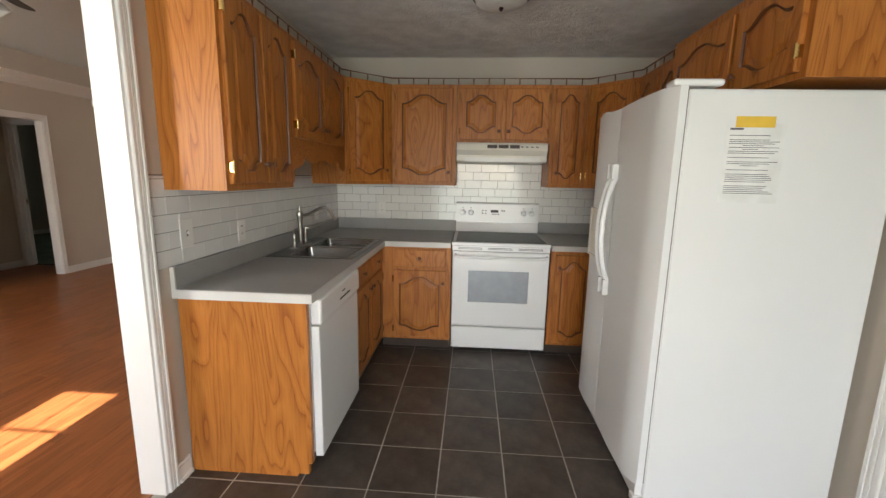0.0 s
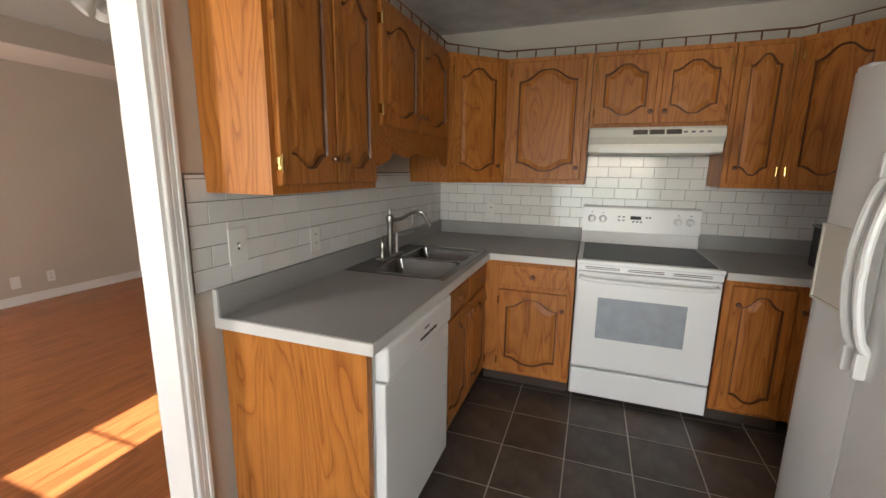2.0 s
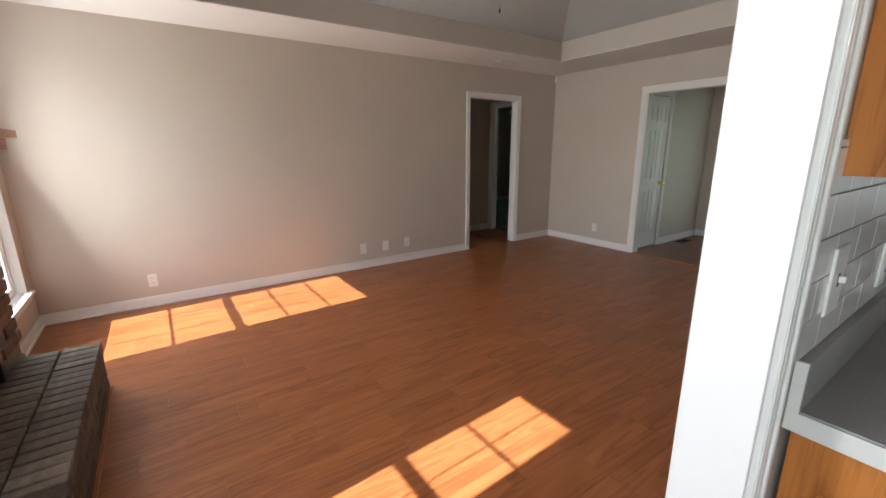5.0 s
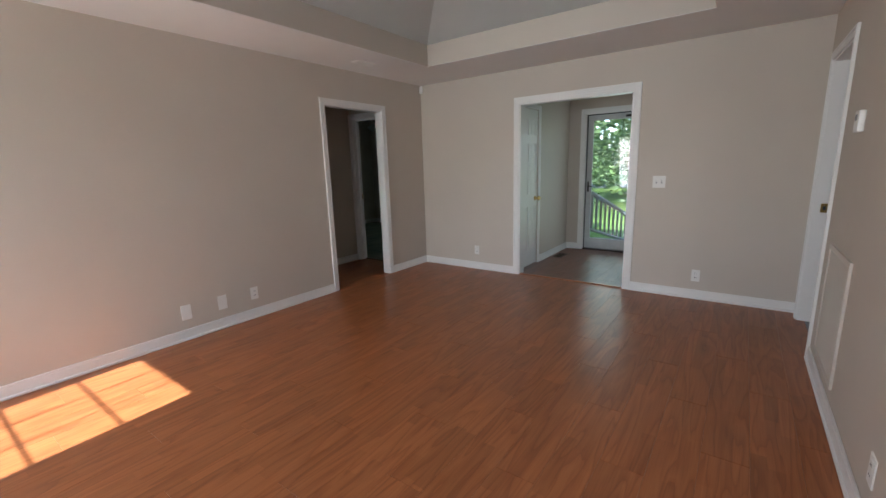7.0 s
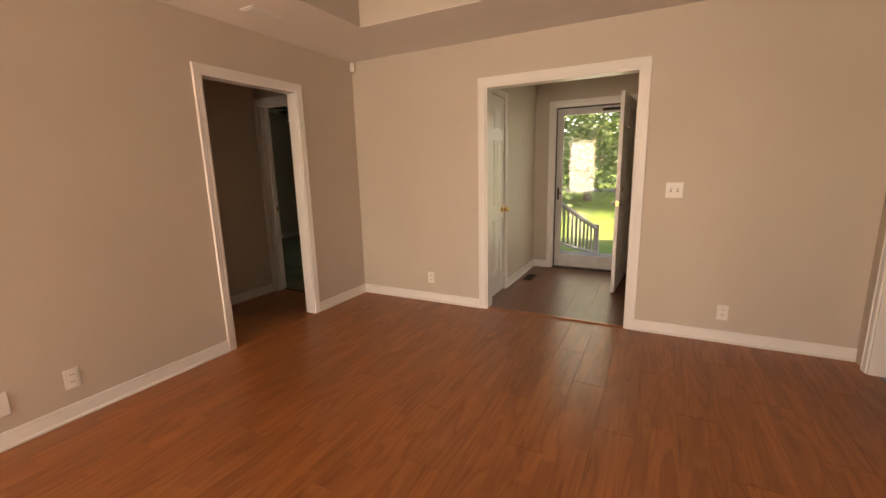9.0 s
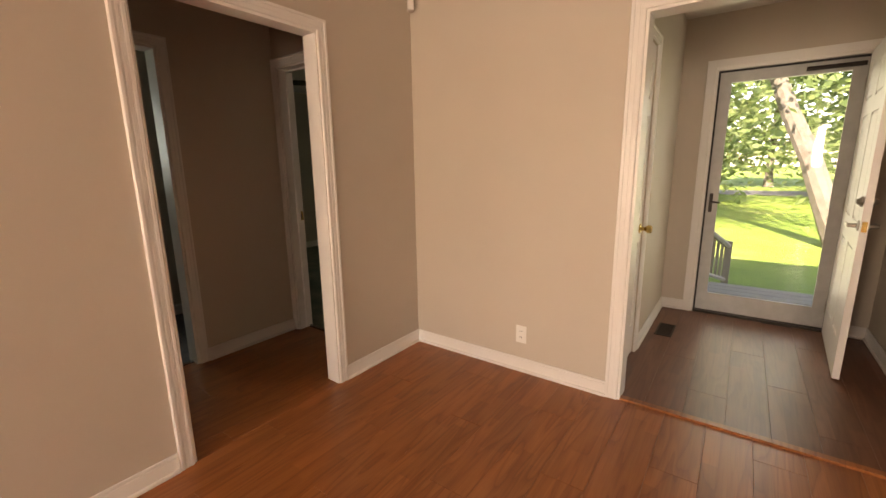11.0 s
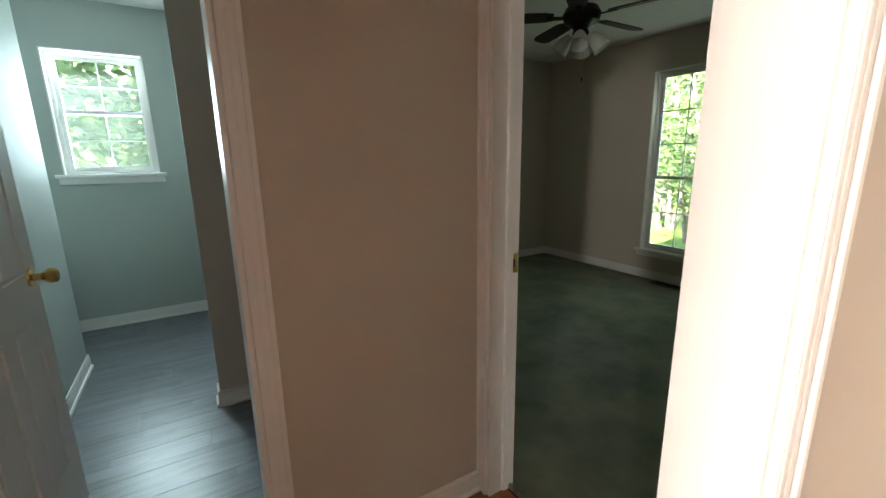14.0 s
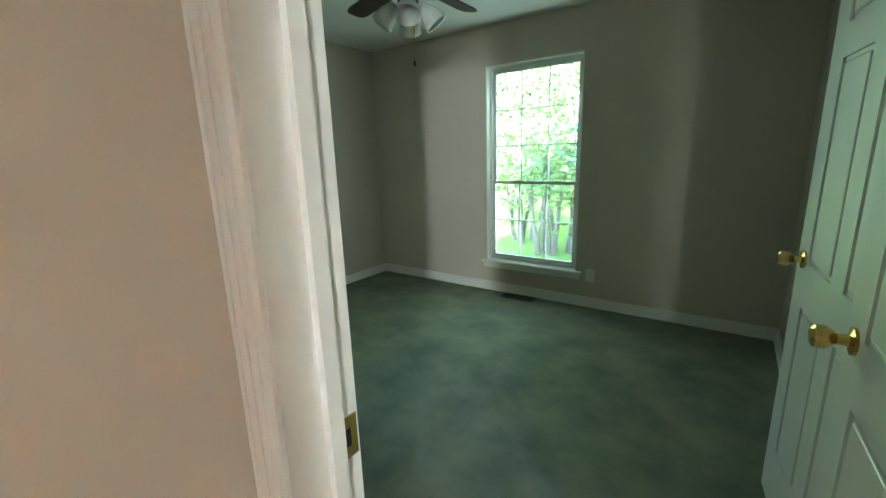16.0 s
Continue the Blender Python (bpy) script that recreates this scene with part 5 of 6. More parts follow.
# storm door
sd = thing("storm_door", (-2.13, 8.2, 0), "white full-glass storm door, closed", "door")
dx0, dx1, dy0, dy1 = -2.578, -1.682, 8.17, 8.205
bm = boxes((dx0, dx0 + 0.085, dy0, dy1, 0.02, 2.045), (dx1 - 0.085, dx1, dy0, dy1, 0.02, 2.045), (dx0 + 0.085, dx1 - 0.085, dy0, dy1, 1.955, 2.045), (dx0 + 0.085, dx1 - 0.085, dy0, dy1, 0.02, 0.17))
part("frame", bm, M["alu"], sd)
part("weatherstrip", boxes((dx0 - 0.001, dx0 + 0.012, dy0 - 0.008, dy0, 0.02, 2.05), (dx1 - 0.012, dx1 + 0.001, dy0 - 0.008, dy0, 0.02, 2.05), (dx0, dx1, dy0 - 0.008, dy0, 2.035, 2.05)), M["screen_dark"], sd, "dark weatherstrip")
g = part("pane", boxes((dx0 + 0.085, dx1 - 0.085, dy0 + 0.015, dy0 + 0.019, 0.17, 1.955)), M["glass"], sd, "clear storm door glass")
g.visible_shadow = False
part("pane_bead", boxes((dx0 + 0.085, dx0 + 0.093, dy0 - 0.003, dy0 + 0.012, 0.17, 1.955), (dx1 - 0.093, dx1 - 0.085, dy0 - 0.003, dy0 + 0.012, 0.17, 1.955), (dx0 + 0.093, dx1 - 0.093, dy0 - 0.003, dy0 + 0.012, 0.17, 0.18)), M["alu"], sd)
bm = bmesh.new()
box(bm, dx0 + 0.03, dx0 + 0.055, dy0 - 0.015, dy0, 0.90, 1.06, 0.004)
tube(bm, [(dx0 + 0.042, dy0 - 0.01, 0.99), (dx0 + 0.042, dy0 - 0.045, 0.99), (dx0 + 0.11, dy0 - 0.045, 0.985)], 0.008, 8)
part("door_handle", bm, M["bronze"], sd, "dark lever handle", True)
part("closer", rod(bmesh.new(), (dx1 - 0.35, dy0 - 0.03, 1.99), (dx1 - 0.03, dy0 - 0.03, 1.99), 0.016), M["bronze"], sd, "dark door closer tube")
structure("threshold", boxes((-2.58, -1.68, 8.12, 8.24, -0.006, 0.018)), M["bronze"], "dark metal entry threshold", "threshold")


# ---------- fans ----------
def ceiling_fan(at, top, label, turn, drop=0.0):
    x, y, z = at
    f = thing("ceiling_fan", (x, y, top), label, "ceiling fan")
    part("canopy", lathe(bmesh.new(), (x, y, top), [(0.07, 0), (0.068, -0.03), (0.03, -0.06), (0.015, -0.065)], seg=20), M["bronze"], f, "", True)
    part("downrod", rod(bmesh.new(), (x, y, z + 0.06), (x, y, top - 0.06), 0.012), M["bronze"], f)
    part("motor", lathe(bmesh.new(), (x, y, z), [(0.05, -0.10), (0.075, -0.07), (0.12, -0.05), (0.135, 0.0), (0.11, 0.045), (0.05, 0.065), (0.02, 0.07)], seg=24), M["bronze"], f, "", True)
    for i in range(5):
        m = Matrix.Translation((x, y, z - 0.01)) @ Matrix.Rotation(radians(turn + 72 * i), 4, "Z") @ Matrix.Rotation(radians(11), 4, "X")
        bm = bmesh.new()
        prof = [(0.20, 0.045), (0.26, 0.06), (0.45, 0.066), (0.60, 0.068), (0.65, 0.055), (0.67, 0.03)]
        pts = [(r, w) for r, w in prof] + [(r, -w) for r, w in reversed(prof)]
        lo = [bm.verts.new((r, w, -0.004)) for r, w in pts]
        hi = [bm.verts.new((r, w, 0.004)) for r, w in pts]
        bm.faces.new(lo), bm.faces.new(hi)
        for k in range(len(pts)):
            bm.faces.new((lo[k], lo[(k + 1) % len(pts)], hi[(k + 1) % len(pts)], hi[k]))
        b = part("blade", placed(bm, m), M["blade"], f, "dark walnut blade")
        bm = bmesh.new()
        box(bm, 0.10, 0.25, -0.022, 0.022, -0.012, -0.0045, 0.002)
        part("blade_iron", placed(bm, m), M["bronze"], b)
    part("light_kit", lathe(bmesh.new(), (x, y, z - 0.10), [(0.05, 0), (0.06, -0.02), (0.04, -0.05), (0.01, -0.06)], seg=16), M["bronze"], f, "", True)
    for i in range(4):
        a = radians(turn + 20 + 90 * i)
        d = Vector((math.cos(a) * 0.62, math.sin(a) * 0.62, -0.78)).normalized()
        o = Vector((x + math.cos(a) * 0.06, y + math.sin(a) * 0.06, z - 0.115))
        bm = bmesh.new()
        rings = [(0.022, 0.0), (0.035, 0.02), (0.052, 0.06), (0.058, 0.10), (0.066, 0.13)]
        lathe(bm, o + d * 0.02, rings + [(0.060, 0.129), (0.05, 0.10), (0.02, 0.03)], d, 18)
        part("shade", bm, M["frosted"], f, "frosted white glass shade", True)
    part("pull_chain", rod(bmesh.new(), (x + 0.03, y, z - 0.42), (x + 0.03, y, z - 0.15), 0.0015, seg=5), M["brass"], f)
    part("chain_pull", lathe(bmesh.new(), (x + 0.03, y, z - 0.45), [(0.004, 0), (0.007, 0.015), (0.003, 0.03)], seg=8), M["bronze"], f)


ceiling_fan((-6.32, 7.52, 2.30), C, "dark five-blade ceiling fan with frosted glass shades", 18)
ceiling_fan((-2.18, 3.18, 2.74), TZ + 0.55, "dark ceiling fan hung from the tray ceiling", 40)

# ---------- living room fittings ----------
th = thing("thermostat", (-0.115, 4.69, 1.53), "small white wall thermostat", "thermostat")
part("body", box(bmesh.new(), -0.143, -0.115, 4.64, 4.74, 1.475, 1.585, 0.006, 2), M["plastic"], th)
part("window", boxes((-0.1445, -0.143, 4.665, 4.715, 1.535, 1.565)), M["oven_glass"], th)
gr = thing("return_air_grille", (-0.115, 4.68, 0.5), "cream louvred return air grille low on the wall", "vent")
gy0, gy1, gz0, gz1 = 4.375, 4.985, 0.16, 0.84
part("frame", boxes((-0.127, -0.115, gy0, gy0 + 0.03, gz0, gz1), (-0.127, -0.115, gy1 - 0.03, gy1, gz0, gz1), (-0.127, -0.115, gy0 + 0.03, gy1 - 0.03, gz0, gz0 + 0.03), (-0.127, -0.115, gy0 + 0.03, gy1 - 0.03, gz1 - 0.03, gz1)), M["grille"], gr)
part("backing", boxes((-0.1165, -0.1155, gy0 + 0.03, gy1 - 0.03, gz0 + 0.03, gz1 - 0.03)), M["grille"], gr)
k = 40
for i in range(k):
    z = gz0 + 0.034 + (gz1 - gz0 - 0.068) * i / k
    bm = bmesh.new()
    vs = [bm.verts.new(p) for p in ((-0.117, gy0 + 0.03, z + 0.013), (-0.117, gy1 - 0.03, z + 0.013), (-0.1255, gy1 - 0.03, z), (-0.1255, gy0 + 0.03, z), (-0.117, gy0 + 0.03, z + 0.0115), (-0.117, gy1 - 0.03, z + 0.0115))]
    bm.faces.new(vs[:4]), bm.faces.new((vs[3], vs[2], vs[5], vs[4]))
    part("slat", bm, M["grille"], gr)
al = thing("wall_sensor", (W, N, 2.36), "small white alarm sensor in the ceiling corner", "sensor")
part("body", placed(box(bmesh.new(), -0.03, 0.03, -0.02, 0.02, -0.045, 0.045, 0.008, 2), pose(W + 0.035, N - 0.035, 2.365, 0, 0, -45)), M["plastic"], al)
part("lens", placed(boxes((-0.02, 0.02, -0.0215, -0.0201, -0.03, 0.0)), pose(W + 0.035, N - 0.035, 2.365, 0, 0, -45) @ pose(0, 0, 0, 0, 0, 90 - 0)), M["frosted"], al)
cv = thing("ceiling_vent", (-3.87, 4.85, S), "white ceiling register in the soffit", "vent")
part("frame", boxes((-3.93, -3.81, 4.72, 4.98, S - 0.008, S)), M["plastic"], cv)
for i in range(5):
    part("slat", boxes((-3.92 + 0.022 * i, -3.906 + 0.022 * i, 4.74, 4.96, S - 0.012, S - 0.008)), M["plastic"], cv)


def floor_vent(x, y, dx, dy, z=0.0):
    v = thing("floor_vent", (x, y, z), "brown metal floor register", "vent")
    part("frame", boxes((x - dx, x + dx, y - dy, y - dy + 0.012, z, z + 0.006), (x - dx, x + dx, y + dy - 0.012, y + dy, z, z + 0.006), (x - dx, x - dx + 0.012, y - dy + 0.012, y + dy - 0.012, z, z + 0.006), (x + dx - 0.012, x + dx, y - dy + 0.012, y + dy - 0.012, z, z + 0.006)), M["vent"], v)
    part("damper", boxes((x - dx + 0.012, x + dx - 0.012, y - dy + 0.012, y + dy - 0.012, z, z + 0.001)), M["dark"], v)
    n = 10
    for i in range(n):
        if dx > dy:
            a = x - dx + 0.02 + (2 * dx - 0.04) * i / (n - 1)
            part("slat", boxes((a - 0.003, a + 0.003, y - dy + 0.012, y + dy - 0.012, z + 0.001, z + 0.005)), M["vent"], v)
        else:
            a = y - dy + 0.02 + (2 * dy - 0.04) * i / (n - 1)
            part("slat", boxes((x - dx + 0.012, x + dx - 0.012, a - 0.003, a + 0.003, z + 0.001, z + 0.005)), M["vent"], v)


floor_vent(-2.71, 7.50, 0.06, 0.14)
floor_vent(-6.35, 9.045, 0.16, 0.06, 0.004)

# bathroom
tl = thing("toilet", (-8.0, 3.9, 0), "white porcelain toilet in the bathroom alcove", "toilet")
part("tank", box(bmesh.new(), -8.24, -8.06, 3.62, 4.06, 0.38, 0.74, 0.02, 2), M["porcelain"], tl)
part("lid", box(bmesh.new(), -8.25, -8.05, 3.61, 4.07, 0.74, 0.775, 0.01, 2), M["porcelain"], tl)
bm = lathe(bmesh.new(), (-7.85, 3.85, 0.0), [(0.12, 0), (0.10, 0.08), (0.12, 0.2), (0.19, 0.34), (0.20, 0.39), (0.02, 0.39)], seg=24)
part("bowl", bm, M["porcelain"], tl, "", True)
part("seat", lathe(bmesh.new(), (-7.85, 3.85, 0.391), [(0.21, 0), (0.215, 0.012), (0.20, 0.024), (0.02, 0.028)], seg=24), M["porcelain"], tl, "", True)
bl = thing("ceiling_light", (-7.56, 4.71, C), "flush bathroom ceiling light with frosted glass and dark finial", "light fixture")
part("rim", lathe(bmesh.new(), (-7.56, 4.71, C), [(0.15, 0), (0.155, -0.025), (0.14, -0.035)], seg=24), M["bronze"], bl)
part("bowl", lathe(bmesh.new(), (-7.56, 4.71, C - 0.0355), [(0.138, 0), (0.12, -0.04), (0.07, -0.075), (0.015, -0.085)], seg=24), M["frosted"], bl, "", True)
part("finial", lathe(bmesh.new(), (-7.56, 4.71, C - 0.12), [(0.012, 0), (0.02, -0.01), (0.006, -0.035)], seg=12), M["bronze"], bl)

# dining sliding door in the south wall, behind the start of the walk
gd = thing("patio_door", (1.45, -2.36, 0.05), "white sliding glass patio door", "door")
part("frame", boxes((0.45, 0.50, -2.41, -2.32, 0.05, 2.1), (2.40, 2.45, -2.41, -2.32, 0.05, 2.1), (1.41, 1.49, -2.41, -2.32, 0.05, 2.05), (0.50, 2.40, -2.41, -2.32, 2.05, 2.1), (0.50, 2.40, -2.41, -2.32, 0.05, 0.12)), M["white"], gd)
g = part("pane", boxes((0.50, 1.41, -2.37, -2.365, 0.12, 2.05), (1.49, 2.40, -2.37, -2.365, 0.12, 2.05)), M["glass"], gd)
g.visible_shadow = False

# ---------- fireplace ----------
fp = thing("fireplace", (-2.15, SO, 0), "red-brown brick fireplace with raised hearth and wooden mantel", "fireplace")
bx0, bx1, bd = -2.90, -1.33, 0.33      # breast
hx0, hx1, hd1, hz = -2.76, -1.50, 0.675, 0.305   # hearth
ox0, ox1, oz1 = -2.52, -1.72, 1.02     # firebox opening
part("core", boxes((bx0 + 0.01, ox0, SO + 0.001, bd - 0.012, 0, 2.41), (ox1, bx1 - 0.01, SO + 0.001, bd - 0.012, 0, 2.41), (ox0, ox1, SO + 0.001, bd - 0.012, oz1, 2.41), (hx0 + 0.012, hx1 - 0.012, bd - 0.012, hd1 - 0.012, 0, hz - 0.06)), M["mortar"], fp)
part("firebox", boxes((ox0, ox1, SO + 0.001, SO + 0.01, hz, oz1)), M["firebox"], fp, "black sooty firebox")
part("screen_frame", boxes((ox0, ox0 + 0.04, bd - 0.02, bd + 0.008, hz, oz1), (ox1 - 0.04, ox1, bd - 0.02, bd + 0.008, hz, oz1), (ox0 + 0.04, ox1 - 0.04, bd - 0.02, bd + 0.008, oz1 - 0.05, oz1)), M["bronze"], fp, "dark metal firebox frame")
part("trim_strip", boxes((hx0 - 0.012, hx1 + 0.014, hd1, hd1 + 0.014, 0, 0.022), (hx1, hx1 + 0.014, SO, hd1, 0, 0.022)), M["laminate"], fp, "cherry quarter-round strip")
mt = part("mantel", boxes((bx0 - 0.12, bx1 + 0.12, SO + 0.001, bd + 0.16, 1.46, 1.50), (bx0 - 0.08, bx1 + 0.08, SO + 0.001, bd + 0.12, 1.40, 1.46), (bx0 - 0.05, bx1 + 0.05, SO + 0.001, bd + 0.08, 1.365, 1.40)), M["oak_h"], fp, "brown wooden mantel shelf")


# ---------- outdoors ----------
st = thing("porch", (-2.1, 9.0, -0.45), "weathered grey wooden porch outside the front door", "porch")
for i in range(8):
    part("board", boxes((-3.3, -0.9, 8.28 + 0.145 * i, 8.415 + 0.145 * i, -0.06, -0.03)), M["deck"], st)
for x in (-3.25, -0.95):
    part("post", boxes((x - 0.045, x + 0.045, 9.33, 9.42, -0.45, 0.95)), M["deck"], st)
rl = thing("stair_railing", (-2.2, 10.0, -0.45), "weathered wooden stair railing with balusters", "railing")


def rail_pt(u):
    return (-2.95 + 0.55 * u, 9.42 + 1.7 * u, 0.86 - 0.75 * u)


part("top_rail", tube(bmesh.new(), [rail_pt(0), rail_pt(1)], 0.04, 6), M["deck"], rl)
a, b = rail_pt(0), rail_pt(1)
part("bottom_rail", tube(bmesh.new(), [(a[0], a[1], a[2] - 0.72), (b[0], b[1], b[2] - 0.50)], 0.03, 6), M["deck"], rl)
for i in range(12):
    x, y, z = rail_pt((i + 0.5) / 12)
    part("baluster", boxes((x - 0.018, x + 0.018, y - 0.018, y + 0.018, z - 0.72 + 0.018 * i, z)), M["deck"], rl)
for u, r in ((0, 0.045), (1, 0.045)):
    x, y, z = rail_pt(u)
    part("post", boxes((x - r, x + r, y - r, y + r, -0.45, z + 0.08)), M["deck"], rl)


def tree(name, base, height, spread, leaves, seed, lean=(0, 0), trunk=0.16, crown_low=0.35, leaf=0.13, label="leafy green tree on the lawn", stems=1):
    rnd = random.Random(seed)
    t = thing(name, base, label, "tree", "trees round the house")
    B = Vector(base)
    tips = []
    for sidx in range(stems):
        bm = bmesh.new()
        off = Vector((rnd.uniform(-0.35, 0.35), rnd.uniform(-0.35, 0.35), 0)) * (stems > 1)
        ln = Vector((lean[0] + rnd.uniform(-0.12, 0.12) * (stems > 1) * 3, lean[1], 0))
        pts, rs = [], []
        for i in range(8):
            u = i / 7
            pts.append(B + off + Vector((ln.x * u * height * 0.5 + rnd.uniform(-0.04, 0.04) * height * 0.1, ln.y * u * height * 0.5 + rnd.uniform(-0.04, 0.04) * height * 0.1, height * 0.75 * u)))
            rs.append(trunk * (1.25 - 0.3 * min(1, i)) * (1 - 0.75 * u) + 0.01)
        tube(bm, pts, rs, 10)
        for k in range(9 if stems == 1 else 3):
            u = rnd.uniform(crown_low, 0.95)
            i = min(6, int(u * 7))
            o = pts[i].lerp(pts[i + 1], u * 7 - i)
            ang = rnd.uniform(0, 2 * math.pi)
            d = Vector((math.cos(ang), math.sin(ang), rnd.uniform(0.2, 0.9)))
            L = spread * rnd.uniform(0.5, 1.0) * (1.1 - 0.4 * u)
            mid = o + d * L * 0.5 + Vector((0, 0, L * 0.08))
            end = o + d * L
            r0 = rs[i] * 0.5
            tube(bm, [o, mid, end], [r0, r0 * 0.6, r0 * 0.15], 7)
            tips += [mid, end, o.lerp(end, 0.75)]
        tips.append(pts[-1])
        part("trunk", bm, M["bark"], t, "grey bark trunk and limbs", True)
    vs, fs = [], []
    for _ in range(leaves):
        c = rnd.choice(tips)
        s = spread * 0.34
        p = c + Vector((rnd.gauss(0, s), rnd.gauss(0, s), rnd.gauss(0, s * 0.8)))
        ax = Vector((rnd.uniform(-1, 1), rnd.uniform(-1, 1), rnd.uniform(-0.5, 0.5))).normalized()
        ay = ax.cross(Vector((rnd.uniform(-1, 1), rnd.uniform(-1, 1), rnd.uniform(-1, 1)))).normalized()
        L = leaf * rnd.uniform(0.6, 1.3)
        i = len(vs)
        vs += [p - ax * L, p + ay * L * 0.45, p + ax * L, p - ay * L * 0.45]
        fs.append((i, i + 1, i + 2, i + 3))
    me = bpy.data.meshes.new("crown")
    me.from_pydata([tuple(v) for v in vs], [], fs)
    me.materials.append(M["leaf"])
    cr = new("crown", me)
    cr.parent, cr.matrix_parent_inverse = t, t.matrix_basis.inverted()
    cr["label"] = "crown of many small green leaves"
    return t


G = -0.45
tree("tree", (-0.55, 15.2, G), 8.5, 2.6, 5000, 3, (-0.62, 0.0), 0.24, 0.45, 0.12, "leaning grey-barked tree in the front yard")
big = tree("tree", (-4.5, 24, G), 9, 3.2, 6500, 5, leaf=0.2, crown_low=0.12)
rnd = random.Random(11)
for x, y, s in ((2.5, 26, 1.0), (-10, 27, 1.2), (-1.0, 40, 1.5), (6, 40, 1.4), (-7, 42, 1.5), (-15, 36, 1.5), (11, 30, 1.2), (-22, 28, 1.3), (-17, 9, 0.9), (-18, 4.5, 1.0), (-17, 0, 0.9), (-24, 7, 1.3), (-25, 1, 1.3), (-13, 20, 1.0), (-6.5, 19, 0.8), (18, 42, 1.6), (-30, 40, 1.6)):
    c = copy_thing(big, Matrix.Translation((x, y, G)) @ Matrix.Rotation(rnd.uniform(0, 6.28), 4, "Z") @ Matrix.Diagonal((s, s, s, 1)))
shrub = tree("shrub", (-6.1, 12.0, G), 4.2, 1.0, 2600, 8, (0, 0), 0.035, 0.15, 0.075, "tall many-stemmed shrub outside the bedroom window", 7)
for x, y, s in ((-7.3, 12.6, 1.05), (-8.4, 13.4, 1.1), (-6.9, 14.6, 1.2), (-5.2, 13.8, 1.0), (-9.6, 15.0, 1.3)):
    copy_thing(shrub, Matrix.Translation((x, y, G)) @ Matrix.Rotation(rnd.uniform(0, 6.28), 4, "Z") @ Matrix.Diagonal((s, s, s, 1)))


# ---------- pieces of floors and walls ----------
def box_mesh(name, sx, sy, sz, mat, bevel=0.0):
    bm = bmesh.new()
    box(bm, 0, sx, 0, sy, 0, sz, bevel)
    bmesh.ops.recalc_face_normals(bm, faces=bm.faces[:])
    me = bpy.data.meshes.new(name)
    bm.to_mesh(me)
    bm.free()
    me.materials.append(mat)
    return me


CACHE = {}


def tile(name, parent, x, y, z, sx, sy, sz, mat, bevel=0.0):
    key = (name, round(sx, 3), round(sy, 3), round(sz, 3), mat)
    if key not in CACHE:
        CACHE[key] = box_mesh(name, sx, sy, sz, M[mat], bevel)
    return piece(name, CACHE[key], parent, (x, y, z))


objs = bpy.data.objects
rnd = random.Random(21)


def planks(parent, x0, x1, y0, y1, w, length, mat, top=0.0):
    x, row = x0, 0
    while x < x1 - 0.01:
        ww = min(w, x1 - x)
        y = y0 - length * ((row * 0.37) % 1.0)
        while y < y1:
            a, b = max(y, y0), min(y + length, y1)
            if b - a > 0.03:
                tile("plank", parent, x + 0.0004, a + 0.0004, top - 0.0078, ww - 0.0008, round(b - a - 0.0013, 3), 0.0078, mat, 0.0008)
            y += length
        x += w
        row += 1


planks(objs["floor_living"], W, -0.06, SO, N + 0.01, 0.19, 1.2, "laminate")
planks(objs["floor_foyer"], -2.84, -1.45, N + 0.04, 8.12, 0.19, 1.2, "laminate_foyer")
planks(objs["floor_hall"], -5.32, W - 0.001, 3.4, 5.925, 0.19, 1.2, "laminate")
planks(objs["floor_bath"], -8.27, -5.345, 2.6, 5.9, 0.18, 1.2, "vinyl")

# slate floor tiles
P0, gx, gy = 0.318, 0.878, 2.912
fl = objs["floor_kitchen"]
for i in range(-3, 7):
    for j in range(-8, 4):
        x0, y0 = gx + P0 * i, gy + P0 * j
        x1, y1 = min(x0 + P0, KE), min(y0 + P0, KB)
        x0, y0 = max(x0, 0.0), max(y0, -2.3)
        if x1 - x0 > 0.02 and y1 - y0 > 0.02:
            tile("tile", fl, x0 + 0.003, y0 + 0.003, -0.012, x1 - x0 - 0.006, y1 - y0 - 0.006, 0.012 + rnd.choice((0, 0.0004, 0.0008)), "slate", 0.0015)
structure("floor_dining", boxes((0.0, KE, -2.3, gy - 8 * P0, -0.003, 0.0)), M["slate"], "dark slate dining floor", "floor")

# subway tiles
bs = structure("backsplash_west", boxes((0.0, 0.004, 1.925, KB, 1.0085, 1.41)), M["grout_dark"], "white subway tile backsplash", "backsplash")
TH, TW = 0.0765, 0.1525


def subway(parent, axis, a0, a1, z0, z1, phase):
    z, r = z0, 0
    while z < z1 - 0.012:
        h = min(TH, z1 - z)
        a = a0 - (TW / 2 if (r + phase) % 2 else 0)
        while a < a1:
            p, q = max(a, a0), min(a + TW, a1)
            if q - p > 0.012:
                if axis == "x":
                    tile("tile", parent, 0.001, p + 0.0012, z + 0.0012, 0.0055, q - p - 0.0024, h - 0.0024, "subway", 0.001)
                else:
                    tile("tile", parent, p + 0.0012, KB - 0.0065, z + 0.0012, q - p - 0.0024, 0.0055, h - 0.0024, "subway", 0.001)
            a += TW
        z += TH
        r += 1


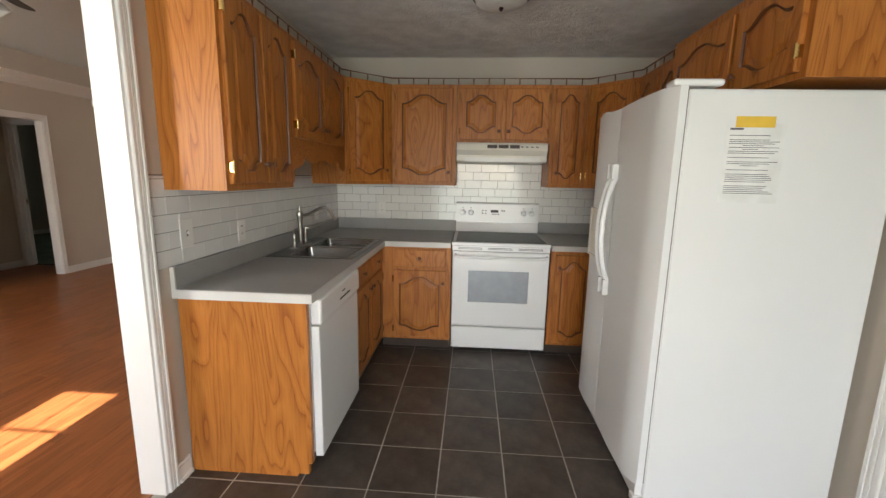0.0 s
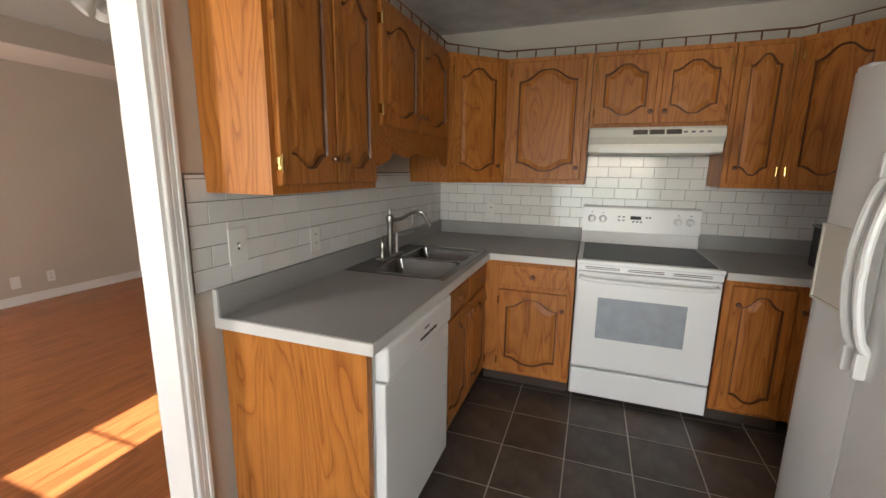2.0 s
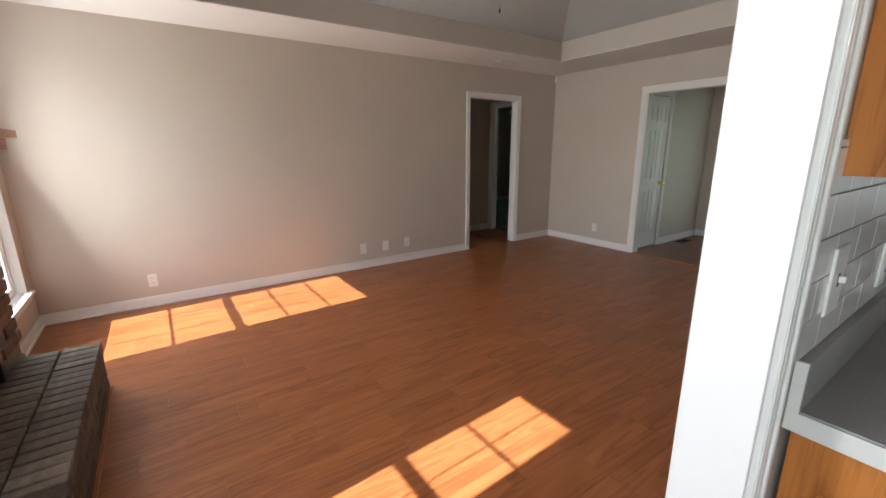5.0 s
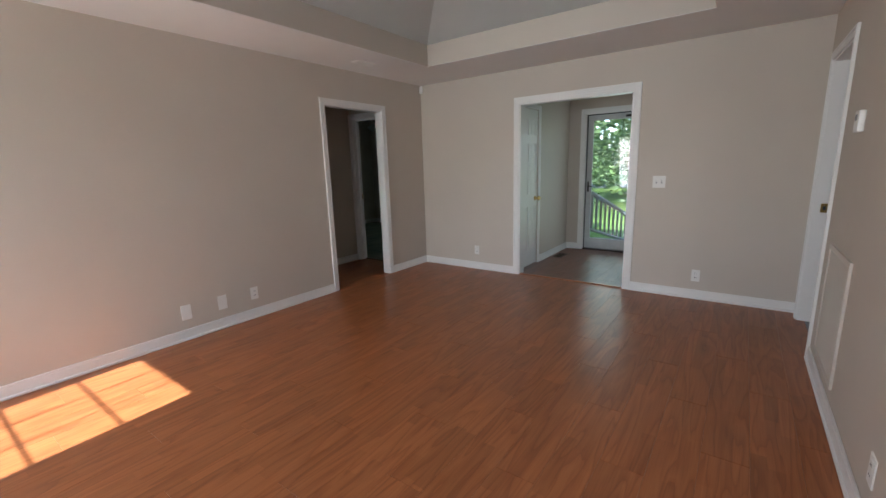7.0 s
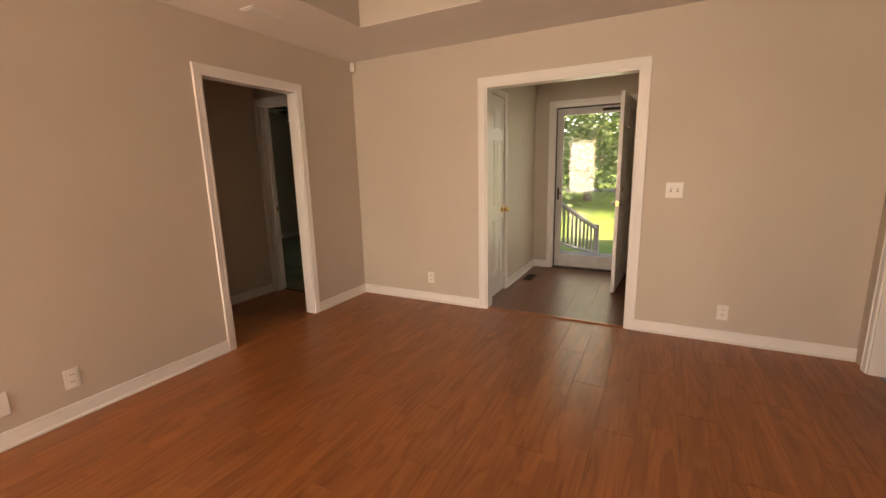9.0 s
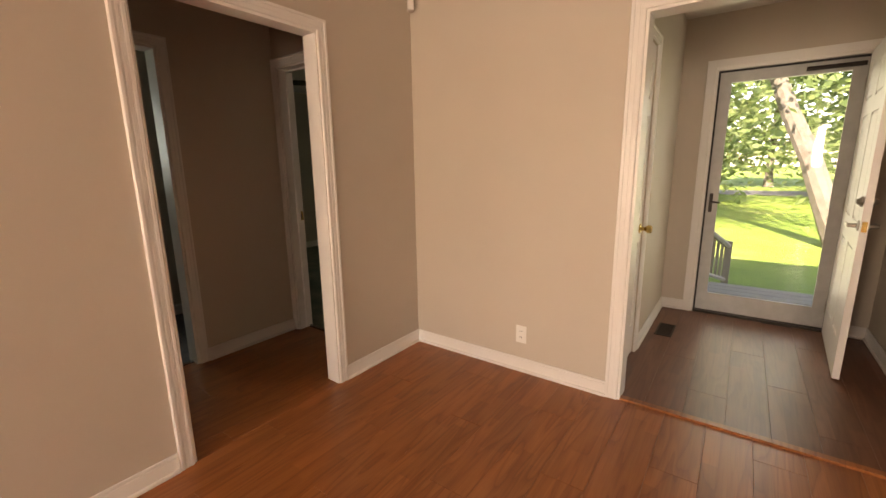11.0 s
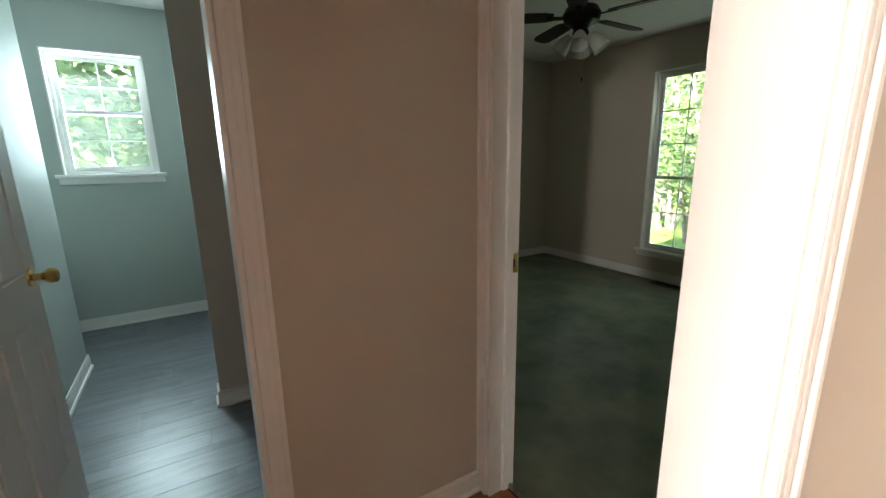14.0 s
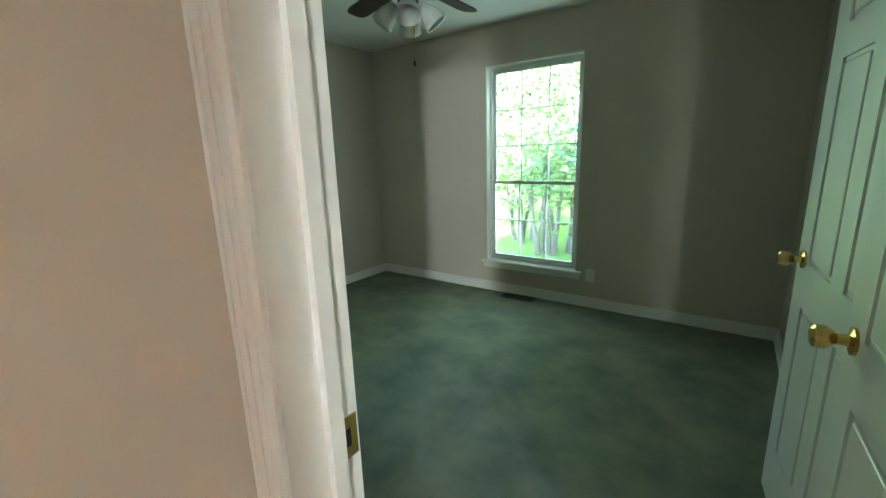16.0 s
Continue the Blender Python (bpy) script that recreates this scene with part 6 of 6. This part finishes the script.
subway(bs, "x", 1.925, KB - 0.007, 1.0085, 1.405, 0)
bb = structure("backsplash_back", boxes((0.005, KE, KB - 0.004, KB - 0.0005, 1.0085, 1.41), (1.17, 1.957, KB - 0.004, KB - 0.0005, 1.41, 1.56), (1.165, 1.948, KB - 0.004, KB - 0.0005, 0.90, 1.0085)), M["grout_dark"], "white subway tile backsplash", "backsplash")
subway(bb, "y", 0.007, KE, 1.0085, 1.0085 + 4 * TH, 1)
subway(bb, "y", 0.007, 1.172, 1.0085 + 4 * TH, 1.37, 1)
subway(bb, "y", 1.172, 1.957, 1.0085 + 4 * TH, 1.0085 + 7 * TH, 1)
subway(bb, "y", 1.957, KE, 1.0085 + 4 * TH, 1.37, 1)

# bricks of the fireplace
BW, BH = 0.203, 0.067
z, r = 0.0, 0
while z < 2.40:
    x = bx0 - (BW / 2 if r % 2 else 0)
    proud = 0.012 if r % 2 else 0.0
    while x < bx1:
        p, q = max(x, bx0 - proud), min(x + BW, bx1 + proud)
        inside = p < ox1 - 0.02 and q > ox0 + 0.02 and hz - 0.02 < z < oz1
        under = z < hz and q > hx0 and p < hx1
        behind = 1.35 < z < 1.5
        if q - p > 0.03 and not inside and not under and not behind:
            tile("brick", fp, p + 0.004, SO + 0.004, z + 0.004, round(q - p - 0.008, 2), bd - SO - 0.004 + rnd.choice((0, 0.003, -0.003)), min(BH, 2.41 - z) - 0.008, "brick", 0.004)
        x += BW
    z += BH + 0.006
    r += 1
# hearth: courses on the front and sides, a rowlock course on top
for r in range(3):
    x = hx0 - (0.10 if r % 2 else 0)
    while x < hx1:
        p, q = max(x, hx0), min(x + BW, hx1)
        if q - p > 0.03:
            tile("brick", fp, p + 0.004, hd1 - 0.09, 0.004 + 0.08 * r, round(q - p - 0.008, 2), 0.09, 0.072, "brick_dark", 0.004)
        x += BW
    for x in (hx0, hx1 - 0.09):
        y = bd + (0.1 if r % 2 else 0.0) - 0.1
        while y < hd1 - 0.1:
            p, q = max(y, bd), min(y + BW, hd1 - 0.094)
            if q - p > 0.03:
                tile("brick", fp, x + rnd.choice((0, 0.002)), p + 0.004, 0.004 + 0.08 * r, 0.09, round(q - p - 0.008, 2), 0.072, "brick_dark", 0.004)
            y += BW
for y0, y1 in ((bd + 0.002, bd + 0.172), (bd + 0.176, hd1 + 0.006)):
    x = hx0 - 0.006
    while x < hx1:
        q = min(x + 0.072, hx1 + 0.006)
        tile("brick", fp, x + 0.003, y0 + 0.002, hz - 0.06, round(q - x - 0.006, 3), y1 - y0 - 0.004, 0.06 + rnd.choice((0, 0.002, 0.004)), "brick_dark", 0.004)
        x += 0.072
